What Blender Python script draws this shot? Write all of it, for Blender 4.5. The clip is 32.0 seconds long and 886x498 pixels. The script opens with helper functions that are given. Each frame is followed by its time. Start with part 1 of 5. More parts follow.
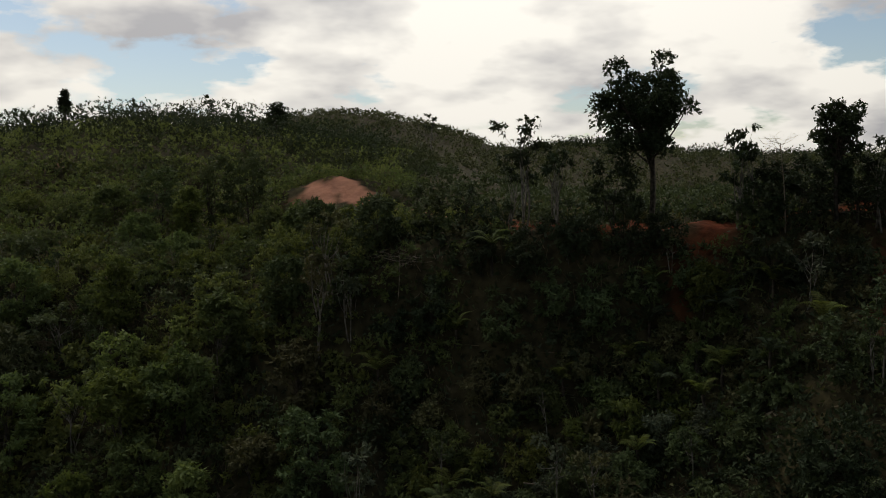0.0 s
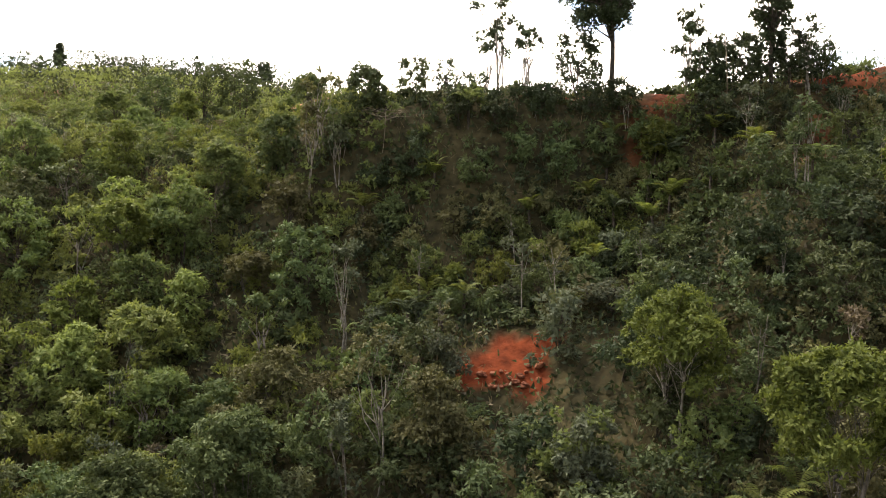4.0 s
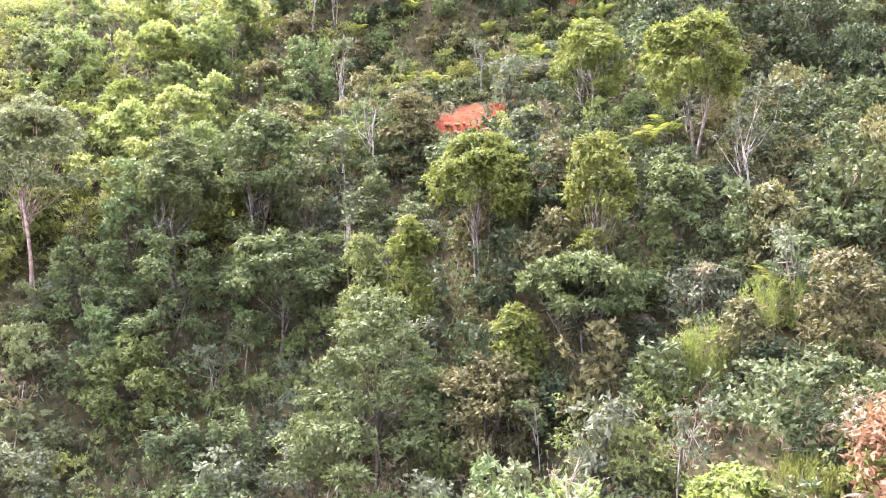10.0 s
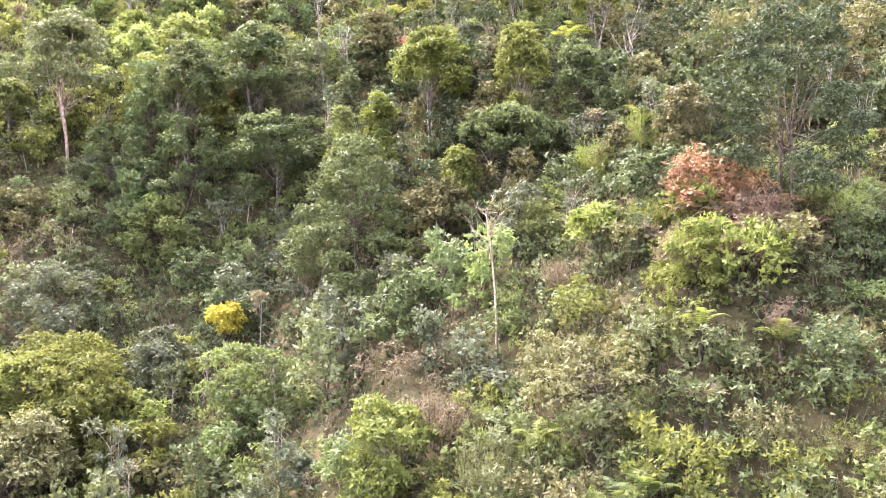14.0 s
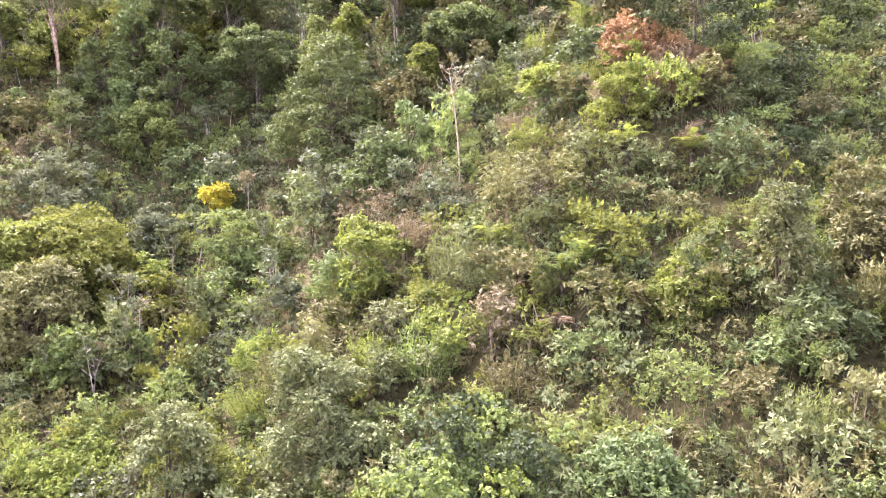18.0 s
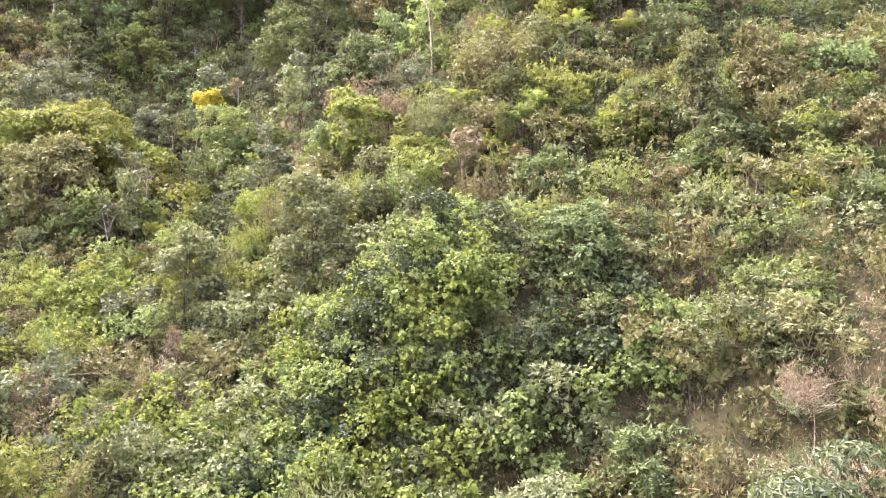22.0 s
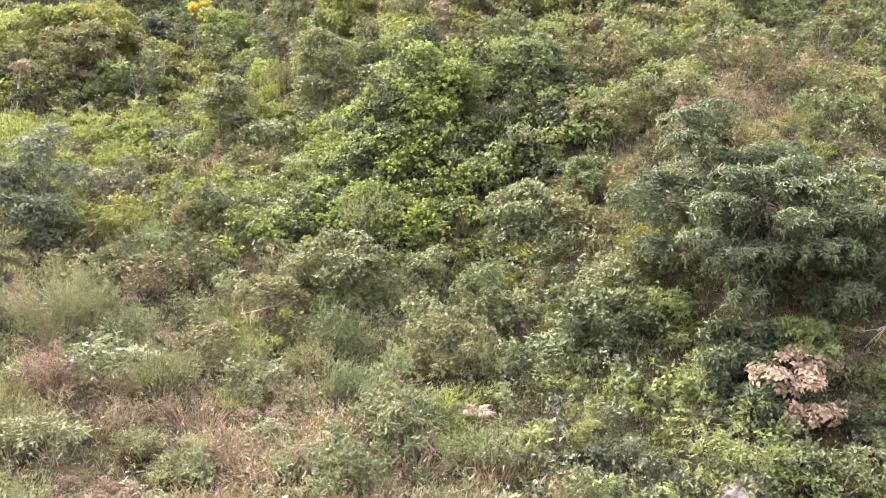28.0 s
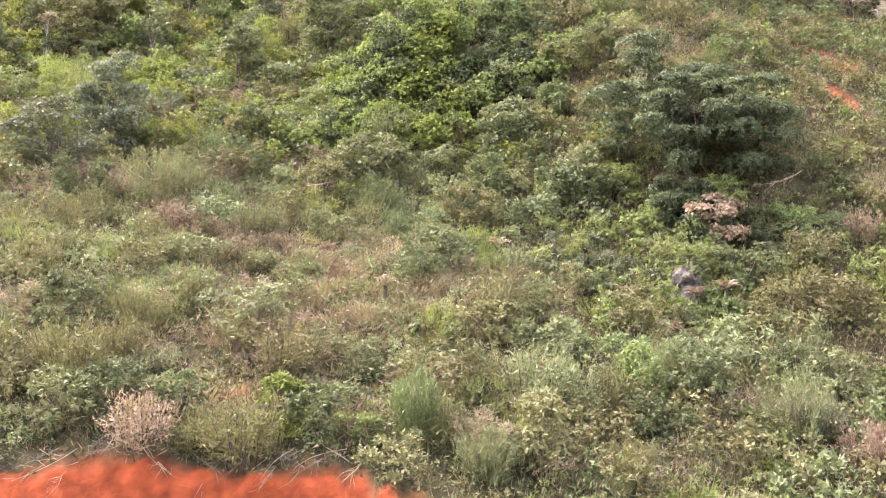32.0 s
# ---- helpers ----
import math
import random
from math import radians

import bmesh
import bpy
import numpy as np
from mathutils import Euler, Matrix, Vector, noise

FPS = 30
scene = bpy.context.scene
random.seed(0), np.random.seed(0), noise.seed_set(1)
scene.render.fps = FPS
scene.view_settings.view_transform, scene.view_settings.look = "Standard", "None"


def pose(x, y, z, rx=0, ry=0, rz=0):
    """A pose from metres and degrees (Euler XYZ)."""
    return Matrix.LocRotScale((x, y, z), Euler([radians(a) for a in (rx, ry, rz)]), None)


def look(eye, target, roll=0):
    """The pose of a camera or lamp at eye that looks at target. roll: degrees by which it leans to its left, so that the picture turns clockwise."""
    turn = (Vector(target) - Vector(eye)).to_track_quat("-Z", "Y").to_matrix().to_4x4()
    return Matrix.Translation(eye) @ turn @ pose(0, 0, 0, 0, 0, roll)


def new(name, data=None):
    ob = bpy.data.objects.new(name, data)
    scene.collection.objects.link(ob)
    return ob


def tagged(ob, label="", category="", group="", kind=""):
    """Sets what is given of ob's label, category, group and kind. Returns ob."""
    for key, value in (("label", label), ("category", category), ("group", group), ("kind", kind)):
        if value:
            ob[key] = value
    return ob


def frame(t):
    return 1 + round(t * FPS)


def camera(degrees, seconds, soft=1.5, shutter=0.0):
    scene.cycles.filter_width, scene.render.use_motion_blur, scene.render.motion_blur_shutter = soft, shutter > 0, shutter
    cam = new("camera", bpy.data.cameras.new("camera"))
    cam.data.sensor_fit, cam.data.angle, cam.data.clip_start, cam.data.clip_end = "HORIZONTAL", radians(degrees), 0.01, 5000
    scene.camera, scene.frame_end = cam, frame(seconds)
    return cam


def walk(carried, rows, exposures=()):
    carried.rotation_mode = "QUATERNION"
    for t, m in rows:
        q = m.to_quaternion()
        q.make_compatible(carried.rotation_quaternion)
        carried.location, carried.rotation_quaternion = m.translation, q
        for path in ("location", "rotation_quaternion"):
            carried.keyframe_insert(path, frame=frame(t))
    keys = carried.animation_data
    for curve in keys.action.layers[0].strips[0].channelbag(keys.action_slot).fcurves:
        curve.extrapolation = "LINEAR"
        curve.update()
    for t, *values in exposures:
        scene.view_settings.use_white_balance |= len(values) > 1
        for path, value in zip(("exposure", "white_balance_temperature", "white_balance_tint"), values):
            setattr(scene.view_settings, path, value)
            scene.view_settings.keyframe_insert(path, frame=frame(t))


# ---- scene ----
# the drone's path: backing away from the slope while sinking along it
cam = camera(54.31, 32.0, soft=1.0)
PATH = [
    (0, look((-0.000, 0.000, -0.000), (0.000, 19.939, -1.559), -1.40)),
    (0.5, look((-0.483, -1.112, -1.560), (-0.226, 18.842, -2.888), -0.94)),
    (1, look((-0.737, -1.973, -3.209), (-0.321, 17.991, -4.338), -0.59)),
    (1.5, look((-0.809, -2.606, -4.868), (-0.324, 17.368, -5.764), -0.24)),
    (2, look((-0.775, -3.273, -6.558), (-0.253, 16.709, -7.233), -0.06)),
    (2.5, look((-0.737, -3.769, -7.975), (-0.178, 16.216, -8.492), 0.10)),
    (3, look((-0.723, -4.352, -9.279), (-0.121, 15.634, -9.709), 0.18)),
    (3.5, look((-0.711, -4.969, -10.465), (-0.061, 15.017, -10.817), 0.31)),
    (5.5, look((-1.468, -8.555, -14.476), (-0.366, 11.411, -14.845), 1.05)),
    (6, look((-1.295, -9.329, -15.714), (-0.223, 10.639, -16.031), 0.98)),
    (6.5, look((-1.165, -10.140, -16.981), (-0.122, 9.831, -17.209), 0.85)),
    (7, look((-1.003, -11.064, -18.388), (0.009, 8.910, -18.526), 0.69)),
    (7.5, look((-0.927, -12.003, -19.827), (0.090, 7.972, -19.837), 0.62)),
    (8, look((-0.785, -12.944, -21.353), (0.210, 7.031, -21.233), 0.57)),
    (8.5, look((-0.663, -13.902, -22.672), (0.318, 6.073, -22.472), 0.59)),
    (9, look((-0.655, -15.112, -24.022), (0.367, 4.860, -23.756), 0.56)),
    (9.5, look((-0.639, -16.345, -25.293), (0.432, 3.623, -24.961), 0.62)),
    (10, look((-0.594, -17.885, -26.673), (0.512, 2.081, -26.277), 0.64)),
    (10.5, look((-0.558, -19.523, -27.913), (0.577, 0.440, -27.491), 0.61)),
    (11, look((-0.557, -21.418, -29.075), (0.624, -1.457, -28.664), 0.58)),
    (11.5, look((-0.667, -23.124, -29.988), (0.634, -3.170, -29.584), 0.59)),
    (12, look((-0.770, -24.809, -30.953), (0.672, -4.865, -30.538), 0.59)),
    (12.5, look((-0.840, -26.229, -31.858), (0.732, -6.296, -31.425), 0.59)),
    (13, look((-0.896, -27.454, -32.780), (0.812, -7.532, -32.369), 0.52)),
    (13.5, look((-0.996, -28.368, -33.573), (0.839, -8.456, -33.174), 0.45)),
    (14, look((-1.186, -29.187, -34.369), (0.825, -9.291, -34.015), 0.36)),
    (14.5, look((-1.325, -29.891, -35.143), (0.837, -10.011, -34.808), 0.34)),
    (16.5, look((-1.902, -32.679, -38.577), (0.774, -12.862, -38.268), -0.43)),
    (17, look((-2.099, -33.373, -39.549), (0.714, -13.575, -39.200), -0.46)),
    (17.5, look((-2.258, -34.050, -40.384), (0.654, -14.267, -40.023), -0.49)),
    (18, look((-2.413, -34.786, -41.209), (0.589, -15.016, -40.863), -0.49)),
    (18.5, look((-2.714, -35.542, -42.017), (0.442, -15.795, -41.673), -0.53)),
    (19, look((-3.005, -36.319, -42.909), (0.302, -16.597, -42.570), -0.53)),
    (19.5, look((-3.286, -37.029, -43.771), (0.173, -17.333, -43.410), -0.45)),
    (20, look((-3.558, -37.762, -44.772), (0.054, -18.095, -44.345), -0.33)),
    (20.5, look((-3.790, -38.464, -45.695), (-0.045, -18.824, -45.219), -0.16)),
    (21, look((-4.044, -39.231, -46.701), (-0.150, -19.621, -46.157), -0.06)),
    (21.5, look((-4.309, -39.896, -47.631), (-0.275, -20.318, -46.998), 0.06)),
    (22, look((-4.655, -40.592, -48.553), (-0.471, -21.047, -47.875), 0.14)),
    (22.5, look((-5.016, -41.305, -49.338), (-0.680, -21.793, -48.633), 0.20)),
    (23, look((-5.430, -42.100, -50.199), (-0.902, -22.634, -49.453), 0.24)),
    (23.5, look((-5.836, -42.854, -50.997), (-1.117, -23.435, -50.210), 0.25)),
    (24, look((-6.254, -43.632, -51.818), (-1.351, -24.259, -51.006), 0.26)),
    (24.5, look((-6.704, -44.346, -52.567), (-1.587, -25.030, -51.743), 0.23)),
    (25, look((-7.183, -45.118, -53.312), (-1.819, -25.867, -52.504), 0.14)),
    (25.5, look((-7.671, -45.879, -54.016), (-2.093, -26.689, -53.224), 0.08)),
    (27.5, look((-10.258, -49.189, -57.289), (-4.048, -30.197, -56.434), -0.49)),
    (28, look((-11.201, -50.177, -58.125), (-4.842, -31.235, -57.261), -0.48)),
    (28.5, look((-12.083, -51.067, -58.883), (-5.611, -32.164, -58.013), -0.54)),
    (29, look((-13.108, -52.086, -59.670), (-6.489, -33.234, -58.788), -0.59)),
    (29.5, look((-14.141, -53.027, -60.364), (-7.327, -34.245, -59.469), -0.59)),
    (30, look((-15.233, -54.046, -61.036), (-8.106, -35.378, -60.174), -0.72)),
    (30.5, look((-16.234, -54.985, -61.681), (-8.730, -36.465, -60.832), -0.80)),
    (31, look((-17.199, -55.943, -62.377), (-9.315, -37.582, -61.520), -0.94)),
    (31.5, look((-18.143, -56.757, -63.021), (-9.983, -38.518, -62.154), -1.03)),
    (32, look((-19.128, -57.587, -63.732), (-10.753, -39.447, -62.837), -1.09)),
]
walk(cam, PATH, exposures=[(0, -0.6, 6900, 9), (1.0, -0.03, 7300, 9), (2.0, 0.62, 8300, 9), (3.0, 1.34, 8300, 10), (3.5, 1.74, 8000, 12), (5.5, 3.26, 6750, 22), (7.0, 4.1, 6550, 27), (9.0, 4.58, 6450, 31), (13.0, 4.57, 6650, 31), (22.0, 4.42, 6950, 31), (26.0, 4.36, 6850, 31), (32.0, 4.12, 6900, 30)])

# ---- sky and sun: bright broken cloud ----
world = bpy.data.worlds.new("sky")
scene.world = world
world.use_nodes = True
wn, wl = world.node_tree.nodes, world.node_tree.links
wn.clear()
w_out = wn.new("ShaderNodeOutputWorld")
w_sky = wn.new("ShaderNodeTexSky")
w_sky.sky_type = "NISHITA"
w_sky.sun_disc = False
w_sky.sun_elevation, w_sky.sun_rotation = radians(57), radians(-40)
w_blue = wn.new("ShaderNodeBackground")
w_blue.inputs["Strength"].default_value = 0.15
w_cloud = wn.new("ShaderNodeBackground")
w_cloud.inputs["Strength"].default_value = 2.3
w_geo = wn.new("ShaderNodeTexCoord")
w_sep = wn.new("ShaderNodeSeparateXYZ")
w_up = wn.new("ShaderNodeMath")
w_up.operation = "MAXIMUM"
w_up.inputs[1].default_value = 0.0
w_add = wn.new("ShaderNodeMath")
w_add.inputs[1].default_value = 0.30
w_flat = wn.new("ShaderNodeVectorMath")
w_flat.operation = "DIVIDE"
w_comb = wn.new("ShaderNodeCombineXYZ")
w_n1 = wn.new("ShaderNodeTexNoise")
w_n1.inputs["Scale"].default_value = 1.7
w_n1.inputs["Detail"].default_value = 7
w_n1.inputs["Roughness"].default_value = 0.55
w_n2 = wn.new("ShaderNodeTexNoise")
w_n2.inputs["Scale"].default_value = 1.9
w_n2.inputs["Detail"].default_value = 5
w_r1 = wn.new("ShaderNodeMapRange")
w_r1.inputs["From Min"].default_value, w_r1.inputs["From Max"].default_value = 0.425, 0.47
w_r2 = wn.new("ShaderNodeValToRGB")
w_r2.color_ramp.elements[0].position, w_r2.color_ramp.elements[0].color = 0.38, (0.47, 0.475, 0.51, 1)
w_r2.color_ramp.elements[1].position, w_r2.color_ramp.elements[1].color = 0.55, (1.0, 0.985, 0.95, 1)
w_mix = wn.new("ShaderNodeMixShader")
wl.new(w_geo.outputs["Generated"], w_sep.inputs[0])
wl.new(w_sep.outputs["Z"], w_up.inputs[0])
wl.new(w_up.outputs[0], w_add.inputs[0])
for axis in "XYZ":
    wl.new(w_add.outputs[0], w_comb.inputs[axis])
w_turn = wn.new("ShaderNodeMapping")
w_turn.inputs["Rotation"].default_value = (0, 0, radians(-21))
wl.new(w_geo.outputs["Generated"], w_turn.inputs["Vector"])
wl.new(w_turn.outputs["Vector"], w_flat.inputs[0])
wl.new(w_comb.outputs[0], w_flat.inputs[1])
wl.new(w_flat.outputs[0], w_n1.inputs["Vector"])
wl.new(w_flat.outputs[0], w_n2.inputs["Vector"])
wl.new(w_n1.outputs["Fac"], w_r1.inputs["Value"])
wl.new(w_n2.outputs["Fac"], w_r2.inputs["Fac"])
w_side = wn.new("ShaderNodeMapRange")
w_side.inputs["From Min"].default_value, w_side.inputs["From Max"].default_value = -0.6, 1.0
w_side.inputs["To Min"].default_value, w_side.inputs["To Max"].default_value = 0.25, 2.05
wl.new(w_sep.outputs["Y"], w_side.inputs["Value"])
w_high = wn.new("ShaderNodeMapRange")
w_high.inputs["To Min"].default_value, w_high.inputs["To Max"].default_value = 0.62, 1.35
w_prod = wn.new("ShaderNodeMath")
w_prod.operation = "MULTIPLY"
wl.new(w_sep.outputs["Z"], w_high.inputs["Value"])
wl.new(w_side.outputs["Result"], w_prod.inputs[0])
wl.new(w_high.outputs["Result"], w_prod.inputs[1])
wl.new(w_prod.outputs[0], w_cloud.inputs["Strength"])
wl.new(w_r2.outputs["Color"], w_cloud.inputs["Color"])
wl.new(w_sky.outputs["Color"], w_blue.inputs["Color"])
wl.new(w_r1.outputs["Result"], w_mix.inputs["Fac"])
wl.new(w_blue.outputs[0], w_mix.inputs[1])
wl.new(w_cloud.outputs[0], w_mix.inputs[2])
wl.new(w_mix.outputs[0], w_out.inputs["Surface"])

sun = new("sun", bpy.data.lights.new("sun", "SUN"))
sun.data.energy, sun.data.angle, sun.data.color = 1.35, radians(12), (1.0, 0.95, 0.86)
sun.matrix_world = look((-40, 48, 95), (0, 0, 0))

# ---- materials ----
MATS = {}


def leaf_material(name, dark, mid, light, gloss=0.6, through_light=0.24, lively=0.27):
    """Foliage: each leaf takes its own shade, each plant a slight shift, and patches vary over half a metre."""
    m = bpy.data.materials.new("leaf_" + name)
    m.use_nodes = True
    n, l = m.node_tree.nodes, m.node_tree.links
    n.clear()
    out = n.new("ShaderNodeOutputMaterial")
    pr = n.new("ShaderNodeBsdfPrincipled")
    tr = n.new("ShaderNodeBsdfTranslucent")
    mix = n.new("ShaderNodeMixShader")
    geo = n.new("ShaderNodeNewGeometry")
    info = n.new("ShaderNodeObjectInfo")
    ramp = n.new("ShaderNodeValToRGB")
    noise_t = n.new("ShaderNodeTexNoise")
    noise_t.inputs["Scale"].default_value = 0.9
    noise_t.inputs["Detail"].default_value = 3
    blend = n.new("ShaderNodeMath")
    blend.operation = "MULTIPLY_ADD"
    blend.inputs[1].default_value = lively
    off = n.new("ShaderNodeMapRange")
    off.inputs["From Min"].default_value, off.inputs["From Max"].default_value = 0.3, 0.7
    off.inputs["To Min"].default_value, off.inputs["To Max"].default_value = 0.04, 0.58
    hue = n.new("ShaderNodeHueSaturation")
    h_r = n.new("ShaderNodeMapRange")
    h_r.inputs["To Min"].default_value, h_r.inputs["To Max"].default_value = 0.485, 0.515
    v_r = n.new("ShaderNodeMapRange")
    v_r.inputs["To Min"].default_value, v_r.inputs["To Max"].default_value = 0.82, 1.17
    e = ramp.color_ramp.elements
    e[0].position, e[0].color = 0.05, (*dark, 1)
    e[1].position, e[1].color = 0.95, (*light, 1)
    k = e.new(0.5)
    k.color = (*mid, 1)
    l.new(geo.outputs["Random Per Island"], blend.inputs[0])
    l.new(geo.outputs["Position"], noise_t.inputs["Vector"])
    l.new(noise_t.outputs["Fac"], off.inputs["Value"])
    l.new(off.outputs["Result"], blend.inputs[2])
    l.new(blend.outputs[0], ramp.inputs["Fac"])
    l.new(info.outputs["Random"], h_r.inputs["Value"])
    l.new(info.outputs["Random"], v_r.inputs["Value"])
    l.new(h_r.outputs["Result"], hue.inputs["Hue"])
    l.new(v_r.outputs["Result"], hue.inputs["Value"])
    l.new(ramp.outputs["Color"], hue.inputs["Color"])
    l.new(hue.outputs["Color"], pr.inputs["Base Color"])
    warm = n.new("ShaderNodeMix")
    warm.data_type, warm.blend_type = "RGBA", "MULTIPLY"
    warm.inputs["Factor"].default_value = 1.0
    warm.inputs["B"].default_value = (1.25, 1.25, 0.8, 1)
    l.new(hue.outputs["Color"], warm.inputs["A"])
    l.new(warm.outputs["Result"], tr.inputs["Color"])
    pr.inputs["Roughness"].default_value = gloss
    pr.inputs["Specular IOR Level"].default_value = 0.08
    mix.inputs["Fac"].default_value = through_light
    l.new(pr.outputs[0], mix.inputs[1])
    l.new(tr.outputs[0], mix.inputs[2])
    l.new(mix.outputs[0], out.inputs["Surface"])
    MATS[name] = m


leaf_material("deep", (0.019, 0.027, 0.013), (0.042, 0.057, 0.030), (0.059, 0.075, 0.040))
leaf_material("green", (0.031, 0.042, 0.020), (0.071, 0.091, 0.043), (0.097, 0.116, 0.057))
leaf_material("leafy", (0.039, 0.056, 0.025), (0.087, 0.117, 0.050), (0.117, 0.145, 0.065))
leaf_material("bright", (0.045, 0.064, 0.024), (0.101, 0.132, 0.050), (0.133, 0.163, 0.067), through_light=0.4, lively=0.5)
leaf_material("soft", (0.044, 0.055, 0.026), (0.096, 0.113, 0.056), (0.126, 0.144, 0.075), lively=0.5)
leaf_material("olive", (0.047, 0.048, 0.022), (0.102, 0.101, 0.048), (0.132, 0.128, 0.064))
leaf_material("lime", (0.045, 0.059, 0.016), (0.106, 0.128, 0.038), (0.143, 0.164, 0.051), through_light=0.4, lively=0.5)
# fresh: greens raised to carry the sunlit, hazy brightness of the left slope
leaf_material("fresh", (0.066, 0.086, 0.030), (0.158, 0.188, 0.066), (0.208, 0.238, 0.094), through_light=0.4, lively=0.5)
leaf_material("vine", (0.036, 0.050, 0.014), (0.090, 0.112, 0.029), (0.130, 0.150, 0.044), through_light=0.35, lively=0.4)
leaf_material("yellow", (0.14, 0.14, 0.02), (0.30, 0.27, 0.04), (0.43, 0.38, 0.07))
leaf_material("grey", (0.040, 0.048, 0.030), (0.088, 0.104, 0.067), (0.122, 0.140, 0.092))
leaf_material("brown", (0.053, 0.043, 0.030), (0.124, 0.103, 0.070), (0.174, 0.147, 0.104), 0.7, lively=0.5)
# very dark brown: paints the shade in gaps between lower shrubs
leaf_material("shade_brown", (0.019, 0.015, 0.011), (0.044, 0.036, 0.026), (0.081, 0.066, 0.048), 0.7)
leaf_material("straw", (0.090, 0.071, 0.046), (0.183, 0.146, 0.099), (0.237, 0.192, 0.133), 0.7, lively=0.5)
leaf_material("rust", (0.090, 0.052, 0.030), (0.200, 0.120, 0.068), (0.300, 0.190, 0.118), 0.7)
leaf_material("pink", (0.070, 0.050, 0.039), (0.147, 0.107, 0.082), (0.196, 0.146, 0.114), 0.7, lively=0.5)
leaf_material("redleaf", (0.062, 0.058, 0.034), (0.146, 0.110, 0.074), (0.250, 0.188, 0.132), lively=0.75)
leaf_material("glossy", (0.014, 0.024, 0.010), (0.040, 0.058, 0.028), (0.088, 0.108, 0.058), 0.5, 0.25, lively=0.62)
MATS["glossy"].node_tree.nodes["Principled BSDF"].inputs["Specular IOR Level"].default_value = 0.12


def bark_material(name, a, b, scale):
    m = bpy.data.materials.new(name)
    m.use_nodes = True
    n, l = m.node_tree.nodes, m.node_tree.links
    pr = n["Principled BSDF"]
    geo = n.new("ShaderNodeNewGeometry")
    nz = n.new("ShaderNodeTexNoise")
    nz.inputs["Scale"].default_value, nz.inputs["Detail"].default_value = scale, 6
    ramp = n.new("ShaderNodeValToRGB")
    ramp.color_ramp.elements[0].position, ramp.color_ramp.elements[0].color = 0.36, (*a, 1)
    ramp.color_ramp.elements[1].position, ramp.color_ramp.elements[1].color = 0.62, (*b, 1)
    bump = n.new("ShaderNodeBump")
    bump.inputs["Strength"].default_value, bump.inputs["Distance"].default_value = 0.5, 0.03
    l.new(geo.outputs["Position"], nz.inputs["Vector"])
    l.new(nz.outputs["Fac"], ramp.inputs["Fac"])
    l.new(ramp.outputs["Color"], pr.inputs["Base Color"])
    l.new(nz.outputs["Fac"], bump.inputs["Height"])
    l.new(bump.outputs[0], pr.inputs["Normal"])
    pr.inputs["Roughness"].default_value = 0.85
    pr.inputs["Specular IOR Level"].default_value = 0.2
    MATS[name] = m


bark_material("bark_pale", (0.085, 0.076, 0.064), (0.25, 0.228, 0.195), 4.0)
bark_material("bark_grey", (0.045, 0.040, 0.034), (0.150, 0.135, 0.115), 4.0)
bark_material("bark_dry", (0.11, 0.085, 0.060), (0.26, 0.21, 0.155), 5.0)
bark_material("bark_dark", (0.025, 0.021, 0.016), (0.085, 0.070, 0.054), 5.0)
bark_material("bark_snag", (0.15, 0.12, 0.09), (0.29, 0.245, 0.19), 6.0)
bark_material("bark_pink", (0.12, 0.085, 0.070), (0.30, 0.225, 0.195), 4.0)


